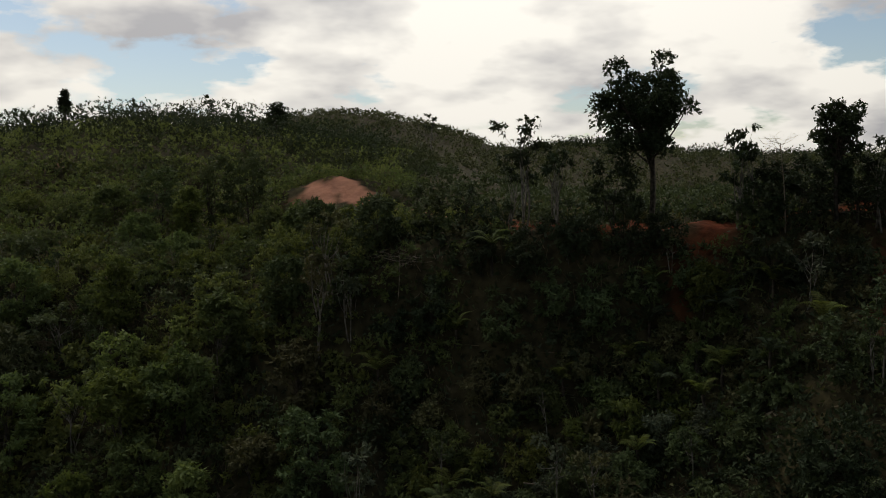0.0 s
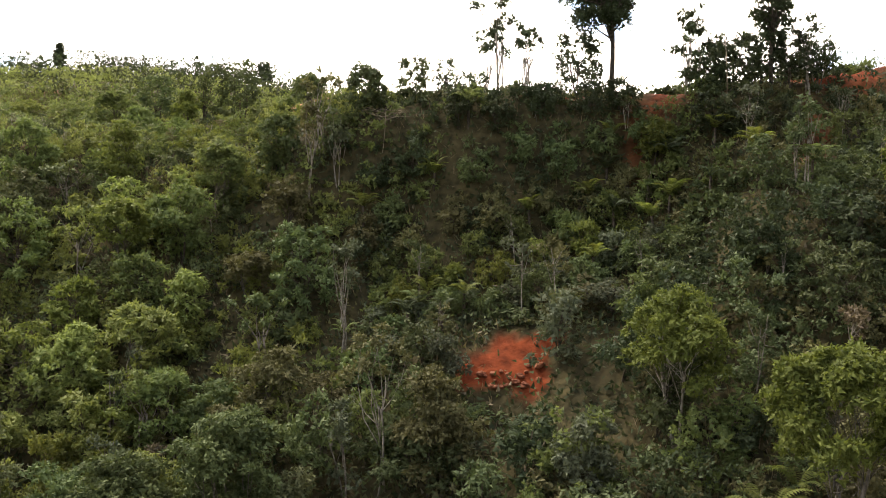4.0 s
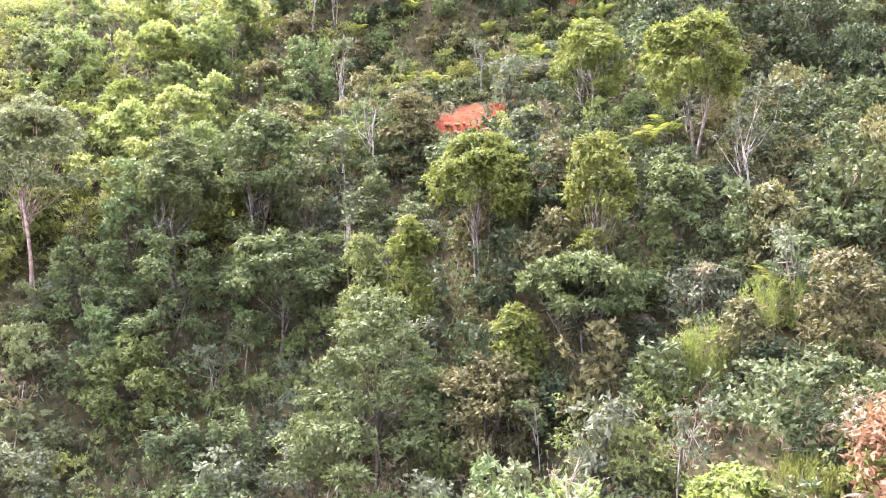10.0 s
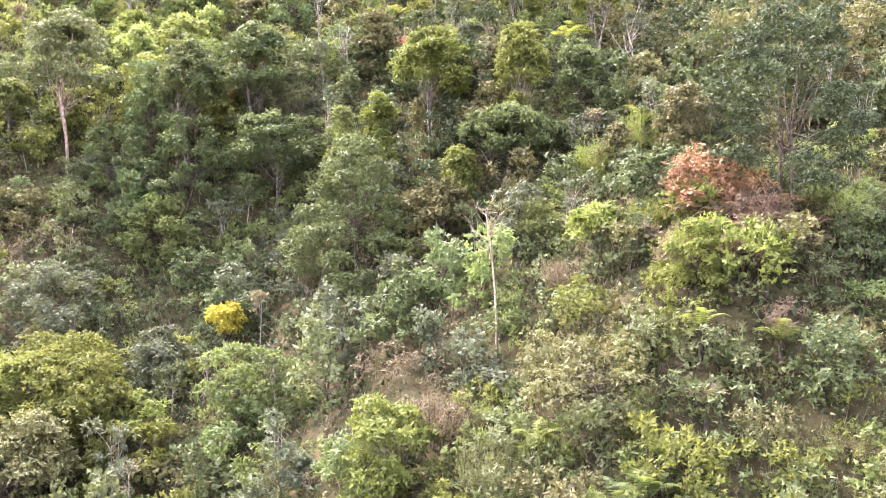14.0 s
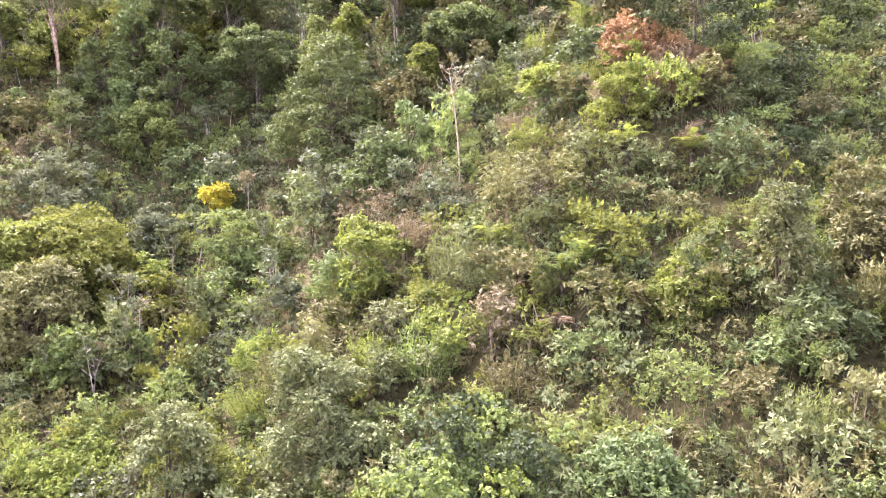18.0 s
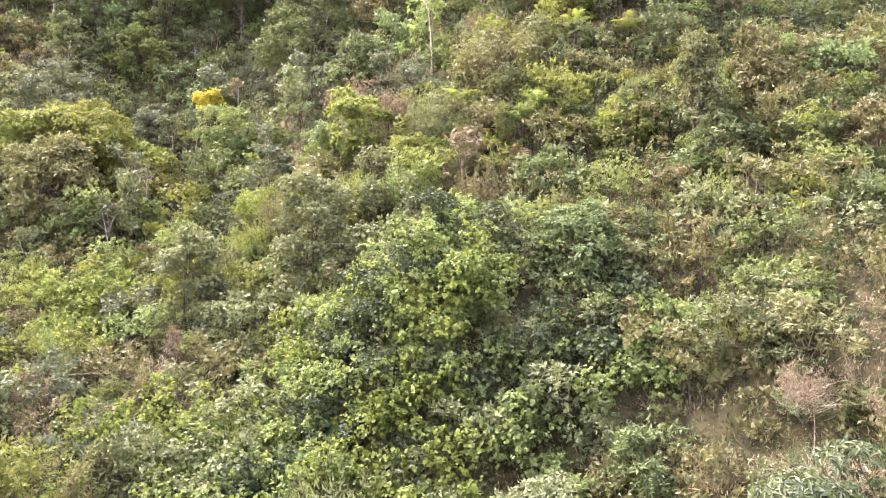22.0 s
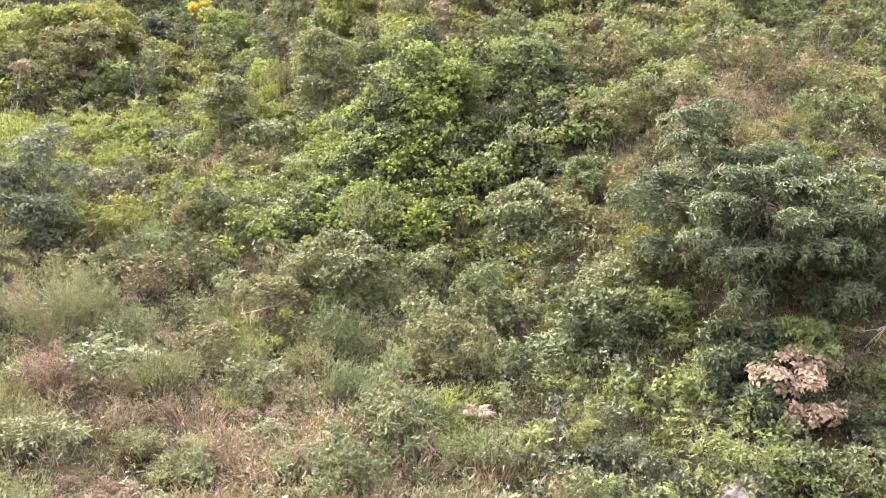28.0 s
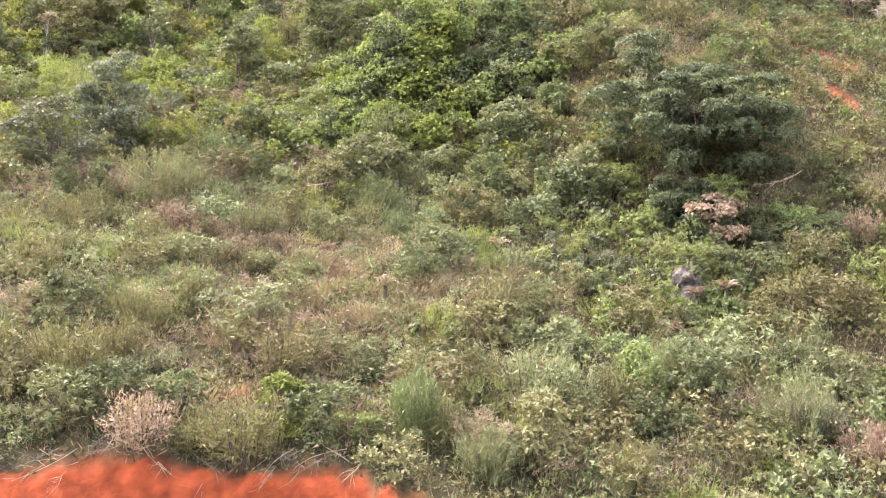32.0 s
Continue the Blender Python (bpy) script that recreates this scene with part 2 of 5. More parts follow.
def ground_material():
    """Red laterite with leaf litter; bare red where the slope has slipped or a track runs."""
    m = bpy.data.materials.new("soil")
    m.use_nodes = True
    n, l = m.node_tree.nodes, m.node_tree.links
    pr = n["Principled BSDF"]
    geo = n.new("ShaderNodeNewGeometry")
    n1 = n.new("ShaderNodeTexNoise")
    n1.inputs["Scale"].default_value, n1.inputs["Detail"].default_value = 0.35, 8
    n2 = n.new("ShaderNodeTexNoise")
    n2.inputs["Scale"].default_value, n2.inputs["Detail"].default_value = 1.7, 9
    red = n.new("ShaderNodeValToRGB")
    red.color_ramp.elements[0].position, red.color_ramp.elements[0].color = 0.30, (0.075, 0.017, 0.007, 1)
    red.color_ramp.elements[1].position, red.color_ramp.elements[1].color = 0.68, (0.185, 0.042, 0.016, 1)
    litter = n.new("ShaderNodeValToRGB")
    litter.color_ramp.elements[0].position, litter.color_ramp.elements[0].color = 0.32, (0.020, 0.019, 0.010, 1)
    litter.color_ramp.elements[1].position, litter.color_ramp.elements[1].color = 0.68, (0.070, 0.060, 0.030, 1)
    bare = n.new("ShaderNodeAttribute")
    bare.attribute_name = "bare"
    edge = n.new("ShaderNodeMath")
    edge.operation = "MULTIPLY_ADD"
    edge.inputs[1].default_value = 0.7
    edge.inputs[2].default_value = -0.44
    both = n.new("ShaderNodeMath")
    both.use_clamp = True
    mix = n.new("ShaderNodeMix")
    mix.data_type = "RGBA"
    # paler, pinker soil colour stands in for sunlight on the far clearing
    sunlit = n.new("ShaderNodeAttribute")
    sunlit.attribute_name = "sunlit"
    pale = n.new("ShaderNodeMix")
    pale.data_type = "RGBA"
    pale.inputs["B"].default_value = (0.52, 0.26, 0.17, 1)
    bump = n.new("ShaderNodeBump")
    bump.inputs["Strength"].default_value, bump.inputs["Distance"].default_value = 0.8, 0.2
    l.new(geo.outputs["Position"], n1.inputs["Vector"])
    l.new(geo.outputs["Position"], n2.inputs["Vector"])
    l.new(n2.outputs["Fac"], red.inputs["Fac"])
    l.new(n2.outputs["Fac"], litter.inputs["Fac"])
    l.new(n1.outputs["Fac"], edge.inputs[0])
    l.new(edge.outputs[0], both.inputs[0])
    l.new(bare.outputs["Fac"], both.inputs[1])
    l.new(both.outputs[0], mix.inputs["Factor"])
    l.new(litter.outputs["Color"], mix.inputs["A"])
    l.new(red.outputs["Color"], pale.inputs["A"])
    l.new(sunlit.outputs["Fac"], pale.inputs["Factor"])
    l.new(pale.outputs["Result"], mix.inputs["B"])
    l.new(mix.outputs["Result"], pr.inputs["Base Color"])
    l.new(n2.outputs["Fac"], bump.inputs["Height"])
    l.new(bump.outputs[0], pr.inputs["Normal"])
    pr.inputs["Roughness"].default_value = 0.95
    pr.inputs["Specular IOR Level"].default_value = 0.08
    MATS["soil"] = m


ground_material()
bark_material("clod", (0.085, 0.022, 0.010), (0.22, 0.085, 0.045), 2.6)
# blue-grey base colour imitates the haze over far mountains
bark_material("hazed_slope", (0.035, 0.050, 0.060), (0.060, 0.080, 0.095), 0.01)

# ---- terrain ----
rng = np.random.default_rng(7)


def smooth(a, b, v):
    t = np.clip((v - a) / (b - a), 0, 1)
    return t * t * (3 - 2 * t)


def smin(a, b, k):
    h = np.clip(0.5 + 0.5 * (b - a) / k, 0, 1)
    return b * (1 - h) + a * h - k * h * (1 - h)


def mound(x, y, cx, cy, sx, sy):
    return np.exp(-(((x - cx) / sx) ** 2) / 2 - ((y - cy) / sy) ** 2 / 2)


def bank_edge(x, y):
    return y + 33.75 + 0.32 * (x + 19.7) + 0.8 * np.maximum(0, np.asarray(x, float) + 12.2)


def height(x, y):
    x, y = np.asarray(x, float), np.asarray(y, float)
    s = -44.4 + 0.76 * y + 11 * np.tanh(x / 15) * (1 - np.where(x > 0, 0.85, 0.5) * smooth(5, 48, y))
    s = s - 1.2 * mound(x, y, -9, 12, 6, 16) + 2.4 * mound(x, y, 11.8, 1.2, 3, 3) - 1.4 * mound(x, y, 4.2, 32.8, 2.4, 1.7) + 0.6 * mound(x, y, 0.4, -11.0, 3.4, 2.4) - 1.5 * mound(x, y, 5, -16.5, 2.5, 2) - 1.2 * mound(x, y, -9, 8, 4, 3) + 1.5 * mound(x, y, 13, -18.5, 3, 3)
    s = s - 3.0 * mound(x, y, 5, 14.5, 4.6, 3.6) - 2.8 * mound(x, y, -8, 20.5, 7, 5) - 2.2 * mound(x, y, 1, 40.5, 6, 2.6)
    s = s + 5.2 * smooth(43, 48, y - 2.0 * smooth(4, -3, x)) * smooth(-13, -5, x) + 4.6 * smooth(11, 19, x) * smooth(25, 35, y)
    s = -smin(-s, 64.5 - 0.45 * (y + 30) - 0.1 * x, 3)
    r = -3.0 + 2.8 * mound(x, y, -9.4, 72.8, 4.4, 2.6) + 9.5 * mound(x, y, -38, 112, 27, 30) + 20 * mound(x, y, -25, 215, 36, 45)
    r = r + 7 * smooth(120, 185, y) * smooth(10, 40, x) - 3 * smooth(60, 110, y) * smooth(0, 40, x) + 1.8 * smooth(14, 30, x) - 4 * smooth(5, -20, x) * (1 - smooth(60, 95, y))
    z = smin(s, r, 2.4)
    e = bank_edge(x, y)
    z = np.where(e < 0, np.maximum(z - 3.2 * smooth(0, -1.0, e), -72), z)
    fine = 0.10 * np.sin(x * 3.1 + np.sin(y * 2.3)) * np.sin(y * 2.9 - x) + 0.28 * np.sin(x * 1.1 + 2 * np.sin(y * 0.7)) * np.sin(y * 0.9 + x * 0.35)
    return z + fine * (e > 0)


TRACK = ((-7, 70.5), (-1.9, 66), (0.7, 57.5), (5, 49.6), (11, 48.8), (17, 47.6), (26, 46.6), (45, 47))


def track_gap(x, y):
    """Distance to the middle of the red track along the ridge."""
    best = np.full(np.shape(x), 1e9)
    for (ax, ay), (bx, by) in zip(TRACK, TRACK[1:]):
        f = np.clip(((x - ax) * (bx - ax) + (y - ay) * (by - ay)) / ((bx - ax) ** 2 + (by - ay) ** 2), 0, 1)
        best = np.minimum(best, np.hypot(x - ax - f * (bx - ax), y - ay - f * (by - ay)))
    return best


def bareness(x, y):
    """1 where the red soil lies open: the slip scar, the track and its clearing, the cut banks."""
    x, y = np.asarray(x, float), np.asarray(y, float)
    wob = 0.18 * np.sin(x * 2.3 + 1.1 * y) + 0.14 * np.sin(y * 3.1 - x)
    b = 1.3 * smooth(1.1, 0.8, np.hypot((x - 4.1) / 2.4, (y - 35.2) / 1.45) + wob)
    b = b + 2.2 * smooth(1.0, 0.3, np.abs(bank_edge(x, y) + 1.1) / 1.9) * smooth(-9.5, -11.5, x)
    b = b + 1.3 * smooth(1, 0.4, np.hypot((x + 9.4) / 3.2, (y - 71.3) / 2.2) + wob)
    b = b + 0.9 * smooth(1.0, 0.4, track_gap(x, y) / 1.5 + wob)
    for cx, cy, sx, sy, f in BARE_SPOTS:
        b = b + f * mound(x, y, cx, cy, sx, sy)
    return b


# small patches of open red soil: centre, reach, how bare
BARE_SPOTS = ((14.2, 46.3, 1.2, 0.6, 0.8), (12.4, 44.9, 0.5, 0.6, 0.6), (22.3, 42.6, 0.8, 1.3, 0.75), (25.6, 45.4, 1.4, 0.7, 0.9), (20.5, 40.0, 0.6, 0.8, 0.7), (22.8, -21.8, 0.8, 1.5, 1.1), (19.4, -25.3, 0.6, 0.9, 1.0), (-14.3, -32.1, 0.45, 0.5, 0.75), (-37.0, 83.8, 0.9, 0.7, 0.9))


def raw_mesh(name, verts, tris, mat):
    me = bpy.data.meshes.new(name)
    nv, nt = len(verts), len(tris)
    me.vertices.add(nv)
    me.vertices.foreach_set("co", np.asarray(verts, np.float32).ravel())
    me.loops.add(3 * nt)
    me.loops.foreach_set("vertex_index", np.asarray(tris, np.int32).ravel())
    me.polygons.add(nt)
    me.polygons.foreach_set("loop_start", np.arange(0, 3 * nt, 3, dtype=np.int32))
    me.polygons.foreach_set("loop_total", np.full(nt, 3, np.int32))
    me.materials.append(mat)
    me.update(calc_edges=True)
    return me


def axis_steps(lo, hi, fine_lo, fine_hi, step):
    mid = np.arange(fine_lo, fine_hi + step, step)
    grow = np.cumsum(step * 1.16 ** np.arange(1, 60))
    left = fine_lo - grow[grow < fine_lo - lo][::-1]
    right = mid[-1] + grow[grow < hi - mid[-1]]
    return np.concatenate([left, mid, right])


gx = axis_steps(-3500, 3500, -45, 35, 0.6)
gy = axis_steps(-1500, 4500, -45, 76, 0.5)
GX, GY = np.meshgrid(gx, gy)
far_fall = -60 * smooth(300, 2500, np.hypot(GX, GY))
GV = np.stack([GX, GY, height(GX, GY) + far_fall], -1).reshape(-1, 3)
idx = np.arange(len(gx) * len(gy)).reshape(len(gy), len(gx))
a, b, c, d = idx[:-1, :-1].ravel(), idx[:-1, 1:].ravel(), idx[1:, 1:].ravel(), idx[1:, :-1].ravel()
me = raw_mesh("ground", GV, np.concatenate([np.stack([a, b, c], 1), np.stack([a, c, d], 1)]), MATS["soil"])
att = me.attributes.new("bare", "FLOAT", "POINT")
att.data.foreach_set("value", bareness(GX, GY).ravel().astype(np.float32))
# painted sunlight: bare soil beyond y 56 takes the paler tone
att = me.attributes.new("sunlit", "FLOAT", "POINT")
att.data.foreach_set("value", (0.8 * smooth(56, 60, GY)).ravel().astype(np.float32))
me.polygons.foreach_set("use_smooth", np.ones(len(me.polygons), bool))
tagged(new("ground", me), "steep hillside of red soil and leaf litter", "ground", kind="structure")

# distant mountains on the horizon, distance haze painted as a blue tint
mx = np.linspace(-1500, 3500, 140)
crest = 18 + 42 * np.exp(-(((mx - 1450) / 500) ** 2)) + 9 * np.sin(mx * 0.006) + 5 * np.sin(mx * 0.017 + 1)
rows_m = [np.stack([mx, np.full_like(mx, 2900 + 260 * k), np.where(k < 1, -80, crest - abs(k - 1) * 30)], 1) for k in (0, 1, 2)]
MV = np.concatenate(rows_m)
n_m = len(mx)
a = np.concatenate([np.arange(n_m - 1), np.arange(n_m - 1) + n_m])
MT = np.concatenate([np.stack([a, a + 1, a + 1 + n_m], 1), np.stack([a, a + 1 + n_m, a + n_m], 1)])
tagged(new("backdrop", raw_mesh("backdrop", MV, MT, MATS["hazed_slope"])), "far mountain ridge under the clouds, tinted blue for haze", "mountains", kind="structure")


# ---- plant building ----
def unit(v):
    return v / np.maximum(np.linalg.norm(v, axis=-1, keepdims=True), 1e-9)


def leaves(p, axis, length, width, r, fold=0.25, simple=False, face=None):
    """Folded pointed leaves: four corners and two triangles each; a single pointed blade each where simple."""
    n = len(p)
    axis = unit(axis)
    side = unit(np.cross(axis, unit(r.normal(size=(n, 3)) * (1.0 if face is None else 0.6) + ([0, 0, 1.2] if face is None else face))))
    up = np.cross(side, axis)
    L = (length * r.uniform(0.65, 1.35, n))[:, None]
    w = L * width
    if simple:
        v = np.stack([p + side * w * 0.55, p + axis * L, p - side * w * 0.55], 1)
        return v.reshape(-1, 3), np.arange(3 * n).reshape(-1, 3)
    mid = p + axis * L * 0.45
    v = np.stack([p, mid + side * w / 2 + up * L * fold * 0.4, p + axis * L - up * L * 0.12, mid - side * w / 2 + up * L * fold * 0.4], 1)
    i = np.arange(n)[:, None] * 4
    return v.reshape(-1, 3), np.concatenate([i + [0, 2, 1], i + [0, 3, 2]])


def tube(points, radii, sides=5):
    """A tapered limb along a line of points."""
    pts = np.asarray(points, float)
    t = unit(np.gradient(pts, axis=0))
    ref = np.where(np.abs(t[:, 2:3]) > 0.9, [[1.0, 0, 0]], [[0, 0, 1.0]])
    u = unit(np.cross(t, ref))
    w = np.cross(t, u)
    ang = np.linspace(0, 2 * np.pi, sides, endpoint=False)
    ring = pts[:, None] + np.asarray(radii)[:, None, None] * (np.cos(ang)[None, :, None] * u[:, None] + np.sin(ang)[None, :, None] * w[:, None])
    v = ring.reshape(-1, 3)
    tris = []
    for k in range(len(pts) - 1):
        for s in range(sides):
            p, q = k * sides + s, k * sides + (s + 1) % sides
            tris += [(p, q, q + sides), (p, q + sides, p + sides)]
    return v, np.array(tris)


def join(pieces):
    vs, ts, o = [], [], 0
    for v, t in pieces:
        vs.append(v)
        ts.append(t + o)
        o += len(v)
    return np.concatenate(vs), np.concatenate(ts)


def woody(pieces):
    """One connected piece of wood: every limb is tied to the nearest point of the first."""
    v, t = join(pieces)
    n0, o, ties = len(pieces[0][0]), len(pieces[0][0]), []
    for pv, pt in pieces[1:]:
        k = int(((v[:n0] - pv[0]) ** 2).sum(1).argmin())
        ties.append((k, o, o + 1))
        o += len(pv)
    return v, np.concatenate([t, np.array(ties, int).reshape(-1, 3)])


def limb(p, q, r0, r1, r, bend=0.12, n=5, sides=4):
    p, q = np.asarray(p, float), np.asarray(q, float)
    t = np.linspace(0, 1, n)[:, None]
    sway = r.normal(size=3) * bend * np.linalg.norm(q - p)
    return tube(p + (q - p) * t + sway * (t * (1 - t)) * 2, np.linspace(r0, r1, n), sides)


def clump_leaves(centers, radii, count, length, width, r, droop=0.0, shell=0.72, flat=0.7, simple=False, lean=(0, -0.1, 0.6), fuzz=0.17):
    """Leafy shoots over the upper shells of many small clumps, five leaves a shoot; tips point outward and hang by droop."""
    w = radii**2 / (radii**2).sum()
    n = max(count // 5, 1)
    k = r.choice(len(centers), n, p=w)
    d = unit(r.normal(size=(n, 3)) + np.array(lean))
    reach = np.clip(np.abs(r.normal(0.55 + 0.45 * shell, fuzz, n)), 0.05, 1.35)
    reach = np.where(r.random(n) < 0.16, reach * 0.55, reach)
    p = centers[k] + d * (radii[k] * reach)[:, None] * [1, 1, flat]
    axis = unit(d * 0.35 + r.normal(size=(n, 3)) * 0.55 + [0, 0, 0.15 - droop])
    p, axis, d = np.repeat(p, 5, 0), np.repeat(axis, 5, 0), np.repeat(d, 5, 0)
    step = np.asarray(length) * r.uniform(-0.5, 0.7, 5 * n)
    p = p + axis * step[:, None] + r.normal(size=(5 * n, 3)) * 0.16 * length
    return leaves(p, axis + r.normal(size=(5 * n, 3)) * 0.5, length, width, r, simple=simple, face=d * [1, 1, 1.2] + [0, 0, 0.35])


def whorl_leaves(centers, radii, whorls, each, length, width, r, droop=0.5):
    """Rosettes of long leaves at the shoot tips, spreading and hanging."""
    w = radii**2 / (radii**2).sum()
    k = r.choice(len(centers), whorls, p=w)
    d = unit(r.normal(size=(whorls, 3)) + [0, -0.3, 0.9])
    tip = centers[k] + d * radii[k][:, None] * r.uniform(0.8, 1.05, whorls)[:, None] * [1, 1, 0.5]
    a = np.arange(each) * 6.283 / each
    ref = unit(np.cross(d, r.normal(size=(whorls, 3))))
    oth = np.cross(d, ref)
    spread = np.cos(a)[None, :, None] * ref[:, None] + np.sin(a)[None, :, None] * oth[:, None]
    axis = spread + d[:, None] * 0.35 + r.normal(size=(whorls, each, 3)) * 0.22 - [0, 0, droop]
    p = tip[:, None] + spread * 0.02
    return leaves(p.reshape(-1, 3), axis.reshape(-1, 3), length, width, r, face=np.repeat(d, each, 0) + [0, 0, 0.4])


def crown_form(kind, r):
    """Clump centres and radii for a plant of unit height and unit width."""
    if kind == "umbrella":
        n = 38
        a, q = np.arange(n) * 2.4, np.sqrt((np.arange(n) + 0.5) / n) * 0.43
        c = np.stack([q * np.cos(a), q * np.sin(a), 0.92 - 1.35 * q**2 - 0.34 * r.random(n) ** 2.2], 1)
        return c, r.uniform(0.085, 0.135, n)
    if kind == "dome":
        n = 64
        d = unit(r.normal(size=(n, 3)) + [0, -0.1, 0.75])
        d[:, 2] = np.maximum(d[:, 2], -0.3)
        c = d * r.uniform(0.62, 1.0, n)[:, None] * [0.42, 0.42, 0.31] + [0, 0, 0.62]
        return c, r.uniform(0.06, 0.105, n)
    if kind == "open":
        n = 8
        a, q = r.uniform(0, 2 * np.pi, n), r.uniform(0.08, 0.42, n)
        c = np.stack([q * np.cos(a), q * np.sin(a), r.uniform(0.6, 0.93, n)], 1)
        return c, r.uniform(0.07, 0.15, n)
    if kind == "pale":
        n = 9
        a, q = r.uniform(0, 2 * np.pi, n), r.uniform(0.05, 0.4, n)
        c = np.stack([q * np.cos(a), q * np.sin(a), r.uniform(0.5, 0.93, n)], 1)
        return c, r.uniform(0.06, 0.14, n)
    if kind == "tall":
        n = 52
        d = unit(r.normal(size=(n, 3)))
        c = d * r.uniform(0.35, 1.0, n)[:, None] * [0.44, 0.44, 0.28] + [0, 0, 0.70] + r.normal(size=(n, 3)) * [0.02, 0.02, 0.02]
        return c, r.uniform(0.075, 0.13, n)
    if kind == "cone":
        n = 54
        h = np.linspace(0.10, 0.94, n)
        a, q = np.arange(n) * 2.4 + r.normal(size=n) * 0.3, ((1.0 - h) ** 0.75 * 0.45 + 0.02) * r.uniform(0.75, 1.05, n)
        c = np.stack([q * np.cos(a), q * np.sin(a), h], 1)
        return c, (0.062 + 0.058 * (1.05 - h)) * r.uniform(0.8, 1.25, n)
    if kind == "layered":
        n = 32
        h = 0.24 + 0.70 * (np.arange(n) + 0.5) / n
        a, q = np.arange(n) * 2.4 + r.normal(size=n) * 0.4, r.uniform(0.6, 1.0, n) * 0.42 * np.sqrt(np.clip(1.12 - (1.5 * h - 0.72) ** 2 * 1.6, 0.04, 1))
        c = np.stack([q * np.cos(a), q * np.sin(a), h], 1)
        return c, r.uniform(0.075, 0.125, n)
    if kind == "droop":
        n = 66
        d = unit(r.normal(size=(n, 3)) + [0, -0.5, 0.0])
        c = d * np.sqrt(r.uniform(0.1, 1.0, n))[:, None] * [0.44, 0.44, 0.42] + [0, 0, 0.48]
        return c, r.uniform(0.07, 0.12, n)
    if kind == "ball":
        n = 22
        d = unit(r.normal(size=(n, 3)) + [0, 0, 0.2])
        c = d * r.uniform(0.5, 0.95, n)[:, None] * [0.34, 0.34, 0.19] + [0, 0, 0.75]
        return c, r.uniform(0.10, 0.15, n)
    n = 32
    d = unit(r.normal(size=(n, 3)) + [0, -0.15, 0.3])
    c = d * r.uniform(0.7, 1.0, n)[:, None] * [0.38, 0.38, 0.40] + [0, 0, 0.50]
    c[:, :2] *= r.uniform(0.85, 1.12, (n, 1))
    return c, 0.085 + 0.075 * r.random(n)


TRUNK = {"umbrella": "bark_pale", "dome": "bark_grey", "open": "bark_pale", "pale": "bark_pale", "tall": "bark_dark", "cone": "bark_dark", "droop": "bark_dark", "round": "bark_dark", "ball": "bark_dark", "layered": "bark_dark", "feather": "bark_dry"}


